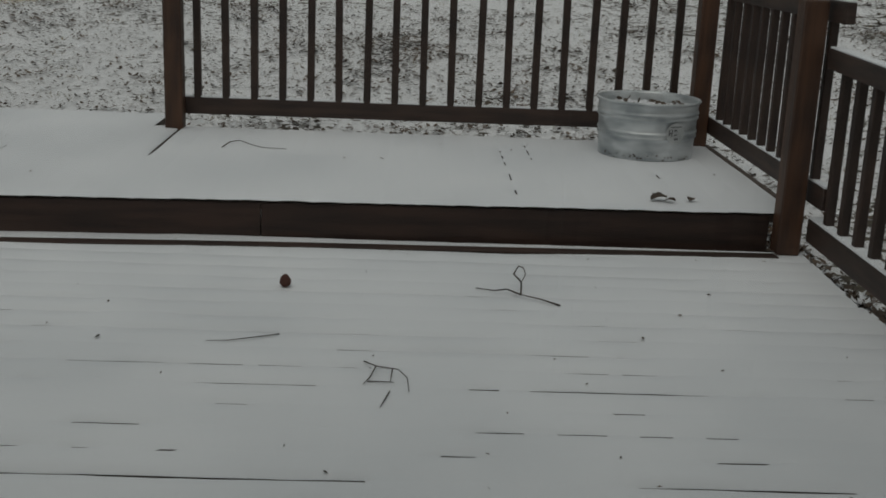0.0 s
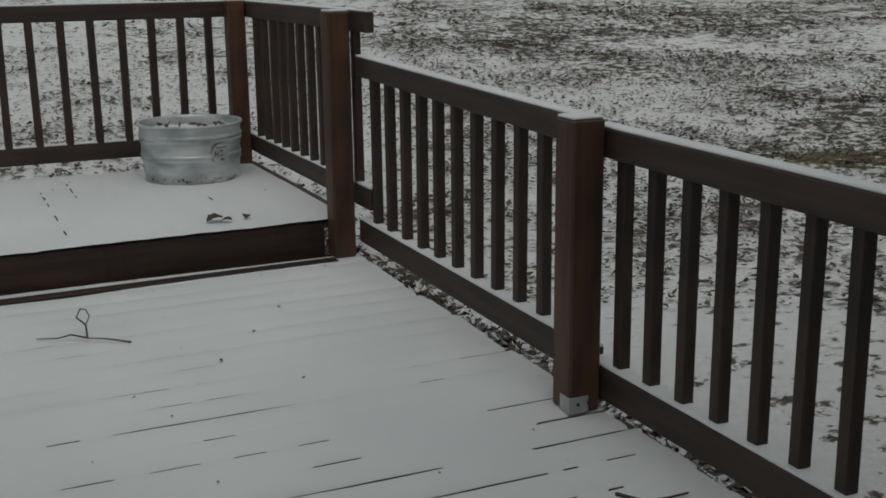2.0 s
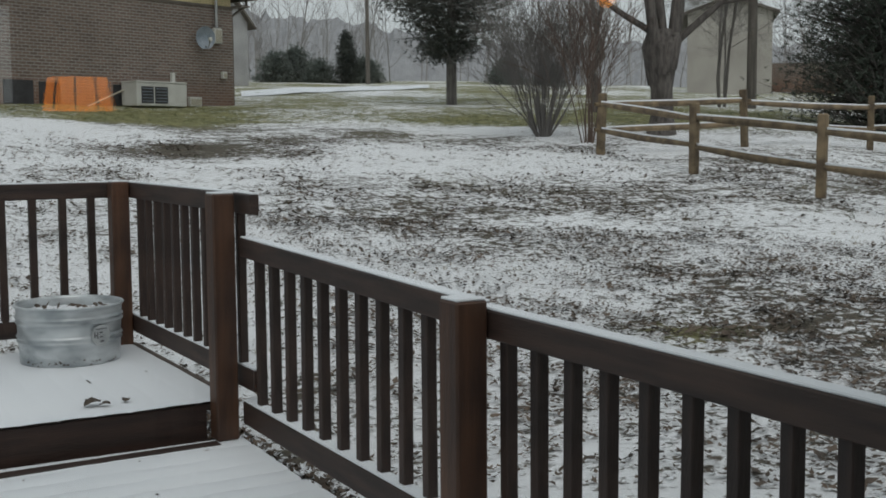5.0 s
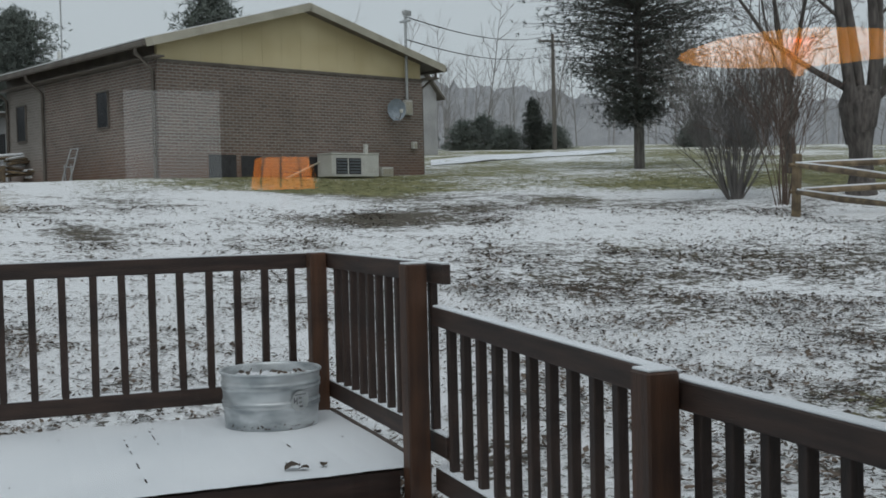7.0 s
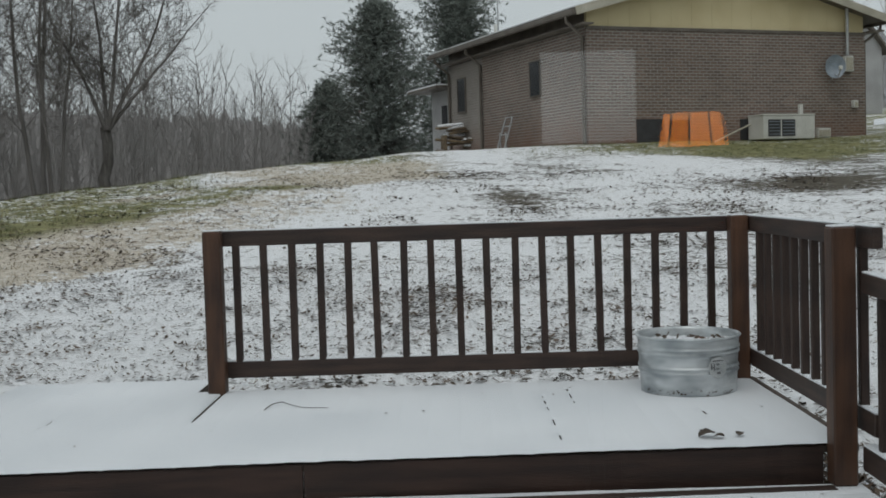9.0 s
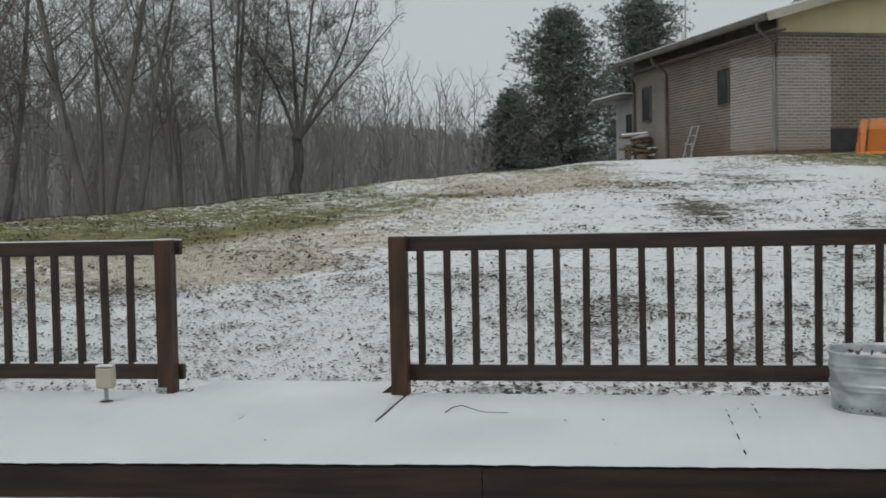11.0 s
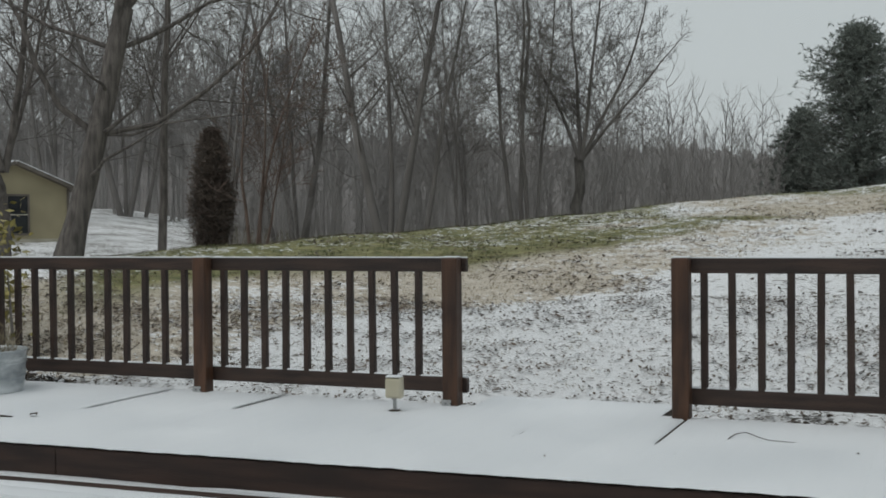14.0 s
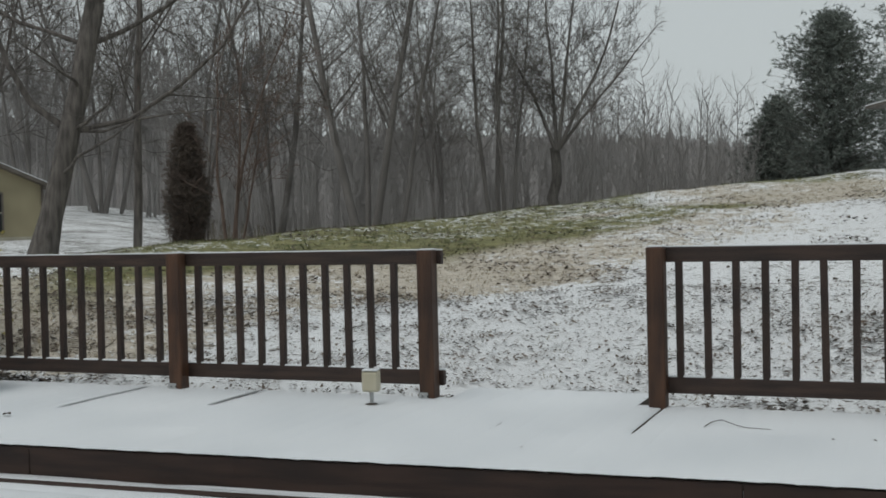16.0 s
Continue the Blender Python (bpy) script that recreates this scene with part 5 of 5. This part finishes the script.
AMBER = glow("lit_amber_glass", (1.0, 0.36, 0.02), 2.6)
AMBERDEEP = glow("lit_orange_shade", (1.0, 0.27, 0.008), 2.8)
lamp = thing("pendant_lamp", "hanging lamp with wide lit amber glass disc shade", "lamp", at=(0.12, -5.88, 1.50))
bm = bmesh.new()
lathe(bm, [(0.01, 0.03), (0.10, 0.032), (0.19, 0.018), (0.245, 0.0), (0.25, -0.004), (0.243, -0.008), (0.19, 0.008), (0.10, 0.022), (0.01, 0.022)], 48)
part("shade", bm, AMBER, lamp, "lit amber glass disc", True)
tube_part("cord", [(0, 0, 0.03), (0, 0, 0.92)], [0.006, 0.006], WIRE, lamp)
bm = bmesh.new()
lathe(bm, [(0.004, 0.018), (0.028, 0.012), (0.03, -0.02), (0.012, -0.05), (0.003, -0.055)], 16)
part("finial", bm, AMBER, lamp, "", True)
side = thing("side_table", "small dark side table in the dim room", "table", at=(-0.78, -6.85, 0.02))
boxed("tabletop", RAILWOOD, (-0.3, 0.3, -0.22, 0.22, 0.98, 1.02), side, 0.006)
for sx in (-0.26, 0.22):
    for sy in (-0.18, 0.14):
        boxed("leg", RAILWOOD, (sx, sx + 0.04, sy, sy + 0.04, 0.0, 0.979), side, 0.004)
tl = thing("table_lamp", "small table lamp with lit orange ribbed shade", "lamp", at=(-0.775, -6.85, 1.041))
bm = bmesh.new()
lathe(bm, [(0.002, 0.0), (0.06, 0.0), (0.055, 0.02), (0.015, 0.05), (0.012, 0.20)], 20)
part("base", bm, RAILWOOD, tl, "", True)
bm = bmesh.new()
lathe(bm, [(0.088, 0.205), (0.074, 0.285)], 24)
sh_ = part("shade", bm, AMBERDEEP, tl, "lit orange shade", True)
for k in range(10):
    a = k * math.pi / 5
    tube_part("rib", [(0.090 * math.cos(a), 0.090 * math.sin(a), 0.205), (0.076 * math.cos(a), 0.076 * math.sin(a), 0.285)], [0.003, 0.003], TRIM, sh_, 4)

# ---- things on the deck ----
def tub_profile(r0, r1, h):
    pr = []
    for i in range(49):
        f = i / 48
        r = r0 + (r1 - r0) * f
        for c in (0.40, 0.48, 0.74, 0.82):
            r += 0.008 * math.exp(-((f - c) / 0.026) ** 2)
        pr.append((r, h * f))
    a = r1
    pr += [(a + 0.008, h + 0.001), (a + 0.011, h + 0.008), (a + 0.006, h + 0.014), (a - 0.003, h + 0.012), (a - 0.006, h + 0.003)]
    pr += [(r1 - 0.010 - (r1 - r0) * 0.3 * f, h * (1 - f * 0.75)) for f in (0.1, 0.4, 0.7, 1.0)]
    return [(r0 - 0.01, 0.0)] + pr + [(0.002, h * 0.25)]


def tub(label, x, y, z, r0, r1, h, rz):
    e = thing("galvanised_tub", label, "tub", "metal tubs", (x, y, z), rz)
    bm = bmesh.new()
    lathe(bm, tub_profile(r0, r1, h), 64)
    part("tub_body", bm, GALV, e, "", True)
    return e


tb = tub("round galvanised steel tub with snow and leaves inside", -0.265, 1.335, UP + 0.001, 0.228, 0.242, 0.262, 0)
bm = bmesh.new()
bmesh.ops.create_grid(bm, x_segments=28, y_segments=28, size=0.232)
for v in list(bm.verts):
    if math.hypot(v.co.x, v.co.y) > 0.226:
        bm.verts.remove(v)
    else:
        v.co.z = 0.228 + 0.022 * noise.noise((v.co.x * 9, v.co.y * 9, 2)) + 0.01 * noise.noise((v.co.x * 30, v.co.y * 30, 4))
part("snow_fill", bm, SNOW, tb, "lumpy snow filling", True)
lv, lf = [], []
rng = random.Random(7)
for i in range(26):
    a, q = rng.random() * 6.28, 0.2 * math.sqrt(rng.random())
    c = Vector((q * math.cos(a), q * math.sin(a), 0.25))
    u = Vector((rng.gauss(0, 1), rng.gauss(0, 1), rng.gauss(0, 0.4))).normalized() * 0.022
    w_ = u.orthogonal().normalized() * 0.010
    k = len(lv)
    lv += [c - u, c + w_, c + u, c - w_]
    lf.append((k, k + 1, k + 2, k + 3))
tagged(link_mesh("leaves", lv, lf, DEADLEAF, tb), "dead leaves on the snow")

def curved_patch(name, mat, parent, r, a0, a1, z0, z1, seg=8, label=""):
    bm = bmesh.new()
    lo, hi = [], []
    for i in range(seg + 1):
        a = radians(a0 + (a1 - a0) * i / seg)
        lo.append(bm.verts.new((r * math.cos(a), r * math.sin(a), z0)))
        hi.append(bm.verts.new((r * math.cos(a), r * math.sin(a), z1)))
    for i in range(seg):
        bm.faces.new((lo[i], lo[i + 1], hi[i + 1], hi[i]))
    return part(name, bm, mat, parent, label, True)


def round_label(name, mat, parent, r, a, z, size, label):
    """A thin disc bent round the tub's side."""
    bm_ = bmesh.new()
    hub = bm_.verts.new((r * math.cos(radians(a)), r * math.sin(radians(a)), z))
    rim = []
    for k in range(28):
        b_ = 2 * math.pi * k / 28
        q = radians(a) + size * math.cos(b_) / r
        rim.append(bm_.verts.new((r * math.cos(q), r * math.sin(q), z + size * math.sin(b_))))
    for k in range(28):
        bm_.faces.new((hub, rim[k], rim[(k + 1) % 28]))
    return part(name, bm_, mat, parent, label, True)


lb = round_label("label", PAPER, tb, 0.2490, -68, 0.137, 0.050, "round worn pale paper label")
for a0, a1, z0, z1 in ((-77, -75.5, 0.128, 0.156), (-75.5, -73.5, 0.136, 0.142), (-73.5, -72.3, 0.122, 0.156), (-70.5, -66.5, 0.148, 0.156), (-70.5, -66.5, 0.128, 0.134), (-75, -61, 0.166, 0.171), (-70, -65, 0.106, 0.116)):
    curved_patch("print_bar", INK, lb, 0.2500, a0, a1, z0, z1, 3)
# dirt splashed on the foot of the tub
rng = random.Random(44)
lv, lf = [], []
for i in range(46):
    a, zz, w_ = rng.uniform(-170, 20), abs(rng.gauss(0, 0.016)) + 0.004, rng.uniform(0.003, 0.009)
    k = len(lv)
    rr = 0.2295 + 0.002 + zz * 0.054
    for da, dz in ((-w_, 0), (0, -w_ * 0.5), (w_, 0), (0, w_ * 0.6)):
        q = radians(a) + da / rr
        lv.append((rr * math.cos(q), rr * math.sin(q), max(0.001, zz + dz)))
    lf.append((k, k + 1, k + 2, k + 3))
tagged(link_mesh("dirt_specks", lv, lf, DEADLEAF, tb), "dark dirt specks round the foot")

pl = tub("round galvanised tub planter with dead plant stems", -6.91, 1.17, UP + 0.001, 0.228, 0.246, 0.25, 0)
bm = bmesh.new()
lathe(bm, [(0.002, 0.215), (0.12, 0.22), (0.233, 0.208)], 32)
part("soil", bm, DEADLEAF, pl, "dark soil and litter")
vs, fs = [], []
rng = random.Random(8)
for i in range(70):
    a, q = rng.random() * 6.28, 0.2 * math.sqrt(rng.random())
    p0 = Vector((q * math.cos(a), q * math.sin(a), 0.21))
    grow(vs, fs, rng, p0, Vector((rng.gauss(0, 0.35), rng.gauss(0, 0.35), 1)), rng.uniform(0.08, 0.24), 0.003, 1, 0.0, 0.2, 0.6, (20, 60), 0.0015)
tagged(link_mesh("dead_stems", vs, fs, STRAW, pl), "dry dead plant stems")

# outdoor socket box on a conduit
ob = thing("outdoor_socket_box", "cream weatherproof socket box on a short grey conduit", "socket box", at=(-4.130, 1.33, UP), rz=8)
tube_part("conduit", [(0, 0, -0.02), (0, 0, 0.075)], [0.011, 0.011], STEEL, ob, 10)
boxed("box_body", CREAM, (-0.045, 0.045, -0.028, 0.03, 0.072, 0.185), ob, 0.006)
boxed("cover_flap", CREAM, (-0.042, 0.042, -0.040, -0.029, 0.080, 0.178), ob, 0.005)
bm = bmesh.new()
box(bm, -0.043, 0.043, -0.036, 0.028, 0.186, 0.194, 0.003)
part("snow_cap", bm, SNOW, ob, "thin snow on top")
# dark ring on the floor round the conduit foot
bm = bmesh.new()
lathe(bm, [(0.035, 0.004), (0.018, 0.006), (0.011, 0.008)], 14, 0, 0)
part("floor_collar", bm, TWIGDARK, ob, "dark ring round the conduit foot")


def twig(label, z, lines, mat=TWIGDARK, rad=0.0034):
    vs, fs = [], []
    for pts in lines:
        k = len(pts)
        tube(vs, fs, [Vector((*p[:2], z + (p[2] if len(p) > 2 else 0.004))) for p in pts], [rad * (1 - 0.5 * i / (k - 1)) for i in range(k)], 5)
    o = link_mesh("twig", vs, fs, mat, None, True)
    return tagged(o, label, "twig", "fallen twigs")


twig("forked dark fallen twig on the deck snow", 0.0, [[(-0.925, -0.715), (-0.99, -0.675, 0.012), (-1.045, -0.63, 0.01)], [(-1.045, -0.63, 0.01), (-1.09, -0.585, 0.014), (-1.13, -0.60, 0.012), (-1.19, -0.55)],
                                                            [(-1.045, -0.63, 0.01), (-1.04, -0.57, 0.035), (-1.062, -0.525, 0.05), (-1.045, -0.50, 0.07), (-1.028, -0.50, 0.065), (-1.022, -0.525, 0.05), (-1.04, -0.57, 0.035)]])
twig("thin branching twig on the deck snow", 0.0, [[(-1.535, -1.26), (-1.50, -1.32, 0.014), (-1.44, -1.345, 0.016), (-1.415, -1.39, 0.01), (-1.41, -1.47)], [(-1.50, -1.32, 0.014), (-1.515, -1.38), (-1.53, -1.425)], [(-1.455, -1.34, 0.015), (-1.46, -1.41)],
                                                          [(-1.52, -1.405), (-1.45, -1.408)], [(-1.46, -1.47), (-1.47, -1.52), (-1.482, -1.575)]], rad=0.0021)
twig("straight thin twig on the deck snow", 0.0, [[(-1.79, -1.06), (-1.85, -1.095, 0.006), (-1.93, -1.125), (-1.99, -1.13)]], rad=0.0021)
twig("thin curved twig on the upper deck snow", UP, [[(-2.30, 1.10), (-2.28, 1.20, 0.01), (-2.24, 1.235, 0.014), (-2.17, 1.15, 0.01), (-2.12, 1.12), (-2.0, 1.10)]], rad=0.0028)
bm = bmesh.new()
lathe(bm, [(0.004, 0.0), (0.018, 0.004), (0.027, 0.014), (0.029, 0.026), (0.024, 0.040), (0.016, 0.052), (0.006, 0.062), (0.001, 0.064)], 14)
for v in bm.verts:
    v.co.x += 0.004 * noise.noise(v.co * 90)
    v.co.y += 0.004 * noise.noise(v.co * 90 + Vector((3, 3, 3)))
pc = part("pine_cone", bm, CONE)
pc.matrix_basis = pose(-1.825, -0.585, 0.001, 8, 5, 0) @ Matrix.Diagonal((0.68, 0.68, 0.72, 1))
tagged(pc, "small dark red-brown pine cone on deck snow", "pine cone")


def leaf_thing(label, x, y, z, size, rz, seed):
    rng = random.Random(seed)
    bm = bmesh.new()
    n = 9
    l, r_ = [], []
    mid = []
    for i in range(n):
        f = i / (n - 1)
        w_ = math.sin(math.pi * f) ** 0.7 * 0.42 * (1 + 0.25 * math.sin(f * 17 + seed))
        cz = 0.25 * size * math.sin(f * 2.6) + 0.004
        mid.append(bm.verts.new(((f - 0.5) * size, 0, cz * 0.7)))
        l.append(bm.verts.new(((f - 0.5) * size, w_ * size, cz + 0.12 * size * rng.random())))
        r_.append(bm.verts.new(((f - 0.5) * size, -w_ * size, cz + 0.12 * size * rng.random())))
    for i in range(n - 1):
        bm.faces.new((mid[i], mid[i + 1], l[i + 1], l[i]))
        bm.faces.new((mid[i], r_[i], r_[i + 1], mid[i + 1]))
    o = part("dead_leaf", bm, DEADLEAF)
    o.matrix_basis = pose(x, y, z + 0.002, 0, 0, rz)
    return tagged(o, label, "leaf", "leaves on the deck")


leaf_thing("curled dark dead leaf on upper deck snow", -0.416, 0.262, UP, 0.075, 20, 1)
leaf_thing("curled dark dead leaf on upper deck snow", -0.375, 0.235, UP, 0.045, -30, 2)
leaf_thing("small dark dead leaf on upper deck snow", -0.285, 0.265, UP, 0.04, 70, 3)
twig("dark bent twig at the deck edge", 0.0, [[(-0.145, -2.27), (-0.115, -2.34, 0.01), (-0.06, -2.35, 0.012), (0.0, -2.335)], [(-0.115, -2.34, 0.01), (-0.10, -2.375)]], rad=0.0045)
twig("short dark stick on the upper deck snow", UP, [[(-6.13, 0.40), (-6.07, 0.42, 0.008), (-5.99, 0.44)]], rad=0.008)
leaf_thing("small dark dead leaf on upper deck snow", -5.9, 0.50, UP, 0.05, 5, 6)
rng = random.Random(17)
lv, lf = [], []
spots = [(-0.712, -1.006, 0), (-2.97, 0.42, UP), (-0.93, 1.27, UP), (-1.72, 0.93, UP), (-1.55, 0.95, UP), (-0.55, -0.78, 0), (-0.40, -0.55, 0), (-2.35, -0.80, 0), (-2.30, -1.12, 0)]
spots += [(rng.uniform(-3.4, 0.0), rng.uniform(-2.6, -0.1), 0) for _ in range(60)]
spots += [(rng.uniform(-3.2, 0.0), rng.gauss(-0.10, 0.05), 0) for _ in range(40)]
spots += [(rng.uniform(-7.0, 0.0), rng.uniform(0.25, 1.5), UP) for _ in range(30)]
spots += [(rng.uniform(-6.5, -4.0), rng.uniform(-1.2, -0.35), 0) for _ in range(45)]
for i, (x, y, z) in enumerate(spots):
    s = rng.uniform(0.002, 0.0055) if i > 8 else 0.008
    a = rng.random() * 6.28
    u = Vector((math.cos(a), math.sin(a), 0)) * s * rng.uniform(1, 2.2)
    w_ = Vector((-math.sin(a), math.cos(a), 0)) * s * 0.6
    c = Vector((x, y, z + 0.004))
    up = Vector((0, 0, s * 0.6))
    k = len(lv)
    lv += [c - u, c - w_, c + u, c + w_, c + up]
    lf += [(k, k + 1, k + 4), (k + 1, k + 2, k + 4), (k + 2, k + 3, k + 4), (k + 3, k, k + 4)]
tagged(link_mesh("deck_debris", lv, lf, DEADLEAF), "dark specks of bark and leaf on deck snow", "debris", kind="stuff")

# holly bush outside the planted corner
x, y = -9.0, 2.35
hb = thing("holly_bush", "yellow-green leafy holly bush beside the deck corner", "bush", at=(x, y, ground_z(x, y) - 0.02))
rng = random.Random(23)
bv, bf, lv, lf = [], [], [], []
for i in range(60):
    a, k = rng.random() * 6.28, rng.uniform(0.05, 0.5)
    L = rng.uniform(0.6, 1.95) * (1.0 if math.cos(a) < 0.2 else 0.72)
    d = Vector((k * math.cos(a), k * math.sin(a), 1)).normalized()
    p0 = Vector((rng.gauss(0, 0.35), rng.gauss(0, 0.22), 0))
    tip = p0 + d * L
    tube(bv, bf, [p0, p0.lerp(tip, 0.5), tip], [0.014, 0.009, 0.003], 4)
    for j in range(110):
        f = rng.uniform(0.12, 1.0)
        q = p0.lerp(tip, f) + Vector((rng.gauss(0, 0.10), rng.gauss(0, 0.10), rng.gauss(0, 0.08)))
        u = Vector((rng.gauss(0, 1), rng.gauss(0, 1), rng.gauss(0, 0.7))).normalized()
        w_ = u.orthogonal().normalized()
        w_.rotate(Matrix.Rotation(rng.random() * 6.28, 3, u))
        s = rng.uniform(0.025, 0.05)
        k2 = len(lv)
        lv += [q - u * s, q + w_ * s * 0.5 + u * s * 0.1, q + u * s, q - w_ * s * 0.5 + u * s * 0.1]
        lf.append((k2, k2 + 1, k2 + 2, k2 + 3))
link_mesh("stems", bv, bf, TWIGS, hb, True)
tagged(link_mesh("foliage", lv, lf, HOLLY, hb), "small yellow-green leaves")

# ---- leaf litter, grass tufts and snow flecks on the lawn ----
def litter_field(name, label, mat, count, seed, area, size, flat, keep, rects=None):
    rng = random.Random(seed)
    vs, fs = [], []
    made = 0
    tries = 0
    while made < count and tries < count * 6:
        tries += 1
        az = rng.uniform(area[0], area[1])
        r = area[2] + (area[3] - area[2]) * rng.random() ** area[4]
        x, y = bearing(az, r)
        if rects:
            q = rects[tries % len(rects)]
            x, y = rng.uniform(q[0], q[1]), rng.uniform(q[2], q[3])
        if (x < 0.10 and y < 1.66) or (-3.82 < x < -2.68 and y < 2.07):
            continue
        if rng.random() > keep(x, y):
            continue
        z = ground_z(x, y)
        a = rng.random() * 6.28
        s = size * rng.uniform(0.6, 1.4)
        u = Vector((math.cos(a), math.sin(a), rng.uniform(-flat, flat))) * s
        w_ = Vector((-math.sin(a), math.cos(a), rng.uniform(-flat, flat))) * s * rng.uniform(0.35, 0.7)
        c = Vector((x, y, z + s * flat * 0.6 + 0.012))
        k = len(vs)
        vs += [c - u, c + w_, c + u + Vector((0, 0, s * flat)), c - w_]
        fs += [(k, k + 1, k + 3), (k + 1, k + 2, k + 3)]
        made += 1
    return tagged(link_mesh(name, vs, fs, mat), label, "leaf litter", kind="stuff")


def tufts(name, label, mat, count, seed, area, height, keep):
    rng = random.Random(seed)
    vs, fs = [], []
    made = tries = 0
    while made < count and tries < count * 8:
        tries += 1
        x, y = bearing(rng.uniform(area[0], area[1]), area[2] + (area[3] - area[2]) * rng.random() ** area[4])
        if (x < 0.16 and y < 1.68) or (-3.82 < x < -2.68 and y < 2.07) or rng.random() > keep(x, y):
            continue
        z = ground_z(x, y) - 0.01
        for b in range(7):
            a = rng.random() * 6.28
            h = height * rng.uniform(0.4, 1.1)
            k = len(vs)
            o = Vector((x + rng.gauss(0, 0.03), y + rng.gauss(0, 0.03), z))
            t = o + Vector((math.cos(a) * h * rng.uniform(0.2, 0.9), math.sin(a) * h * rng.uniform(0.2, 0.9), h))
            w_ = Vector((-math.sin(a), math.cos(a), 0)) * 0.006
            vs += [o - w_, o + w_, t]
            fs.append((k, k + 1, k + 2))
        made += 1
    return tagged(link_mesh(name, vs, fs, mat), label, "grass", kind="stuff")


def leafy(x, y):
    a, g, b_ = cover(x, y)
    return b_ * (1 - 0.85 * min(1, a)) * (1 - 0.8 * g)


def clumped(x, y):
    return smooth01(-0.25, 0.45, noise.noise((x * 1.3, y * 1.3, 5.5)) + 0.6 * noise.noise((x * 4.0, y * 4.0, 2.5)))


litter_field("leaf_litter", "dead brown leaves poking through thin snow", DEADLEAF, 40000, 101, (-52, 62, 4.2, 22, 0.62), 0.030, 0.30, lambda x, y: (0.10 + 0.9 * leafy(x, y)) * clumped(x, y))
litter_field("leaf_litter_near", "small dark leaf fragments in the thin snow near the deck", DEADLEAF, 60000, 107, (-52, 64, 4.2, 12, 0.75), 0.017, 0.35, lambda x, y: (0.45 + 0.5 * leafy(x, y)) * (0.35 + 0.65 * clumped(x, y)))
litter_field("leaf_litter_deck_edge", "dead leaves heaped along the deck edge", DEADLEAF, 9000, 102, (0, 1, 1, 2, 1), 0.026, 0.5, lambda x, y: 1.0,
             rects=[(0.10, 0.42, -4.0, 0.2), (0.11, 0.40, 0.0, 1.9), (-2.7, 0.3, 1.66, 2.05), (-7.4, -3.8, 1.66, 2.05)])
litter_field("snow_on_deck_edge_litter", "lumps of snow on the leaves along the deck", SNOW, 5000, 106, (0, 1, 1, 2, 1), 0.026, 0.5, lambda x, y: 1.0,
             rects=[(0.10, 0.42, -4.0, 0.2), (0.11, 0.40, 0.0, 1.9), (-2.7, 0.3, 1.66, 2.05), (-7.4, -3.8, 1.66, 2.05)])
litter_field("snow_flecks", "small lumps of snow caught on leaves", SNOW, 6000, 103, (-52, 62, 4.2, 13, 0.8), 0.018, 0.3, lambda x, y: 0.8)
tufts("green_grass_tufts", "short winter-green grass tufts", GREENBLADE, 6000, 104, (-50, 55, 8, 32, 0.8), 0.055, lambda x, y: cover(x, y)[1])
tufts("straw_grass_tufts", "short dry straw-coloured grass tufts", STRAW, 4000, 105, (-50, 55, 6, 26, 0.8), 0.04, lambda x, y: 0.05 + cover(x, y)[0])

# ---- deck boards under the snow, each of its own ----
mesh = board_mesh("board", LOW_X1 - LOW_X0, LOW_PITCH - 0.006, 0.03, True)
for y0, y1, xa, xb in LOW_STRIPS:
    b = new("board", mesh)
    b.parent = lower
    b.matrix_basis = pose(xb - (LOW_X1 - LOW_X0), y0 + 0.003, -0.010)
for span in sorted({round(far_y((a + b) / 2), 3) for a, b, _, _ in ustrips}):
    mesh = board_mesh("board", span - 0.0, UP_PITCH - 0.006, 0.03, False)
    for x0, x1, ya, yb in ustrips:
        if abs(far_y((x0 + x1) / 2) - span) < 0.01:
            b = new("board", mesh)
            b.parent = upper
            b.matrix_basis = Matrix.Translation((x0 + 0.003, ya + 0.004, UP - 0.010)) @ Matrix.Diagonal((1 if x1 - x0 > 0.1 else 0.3, (yb - ya - 0.004) / span, 1, 1))
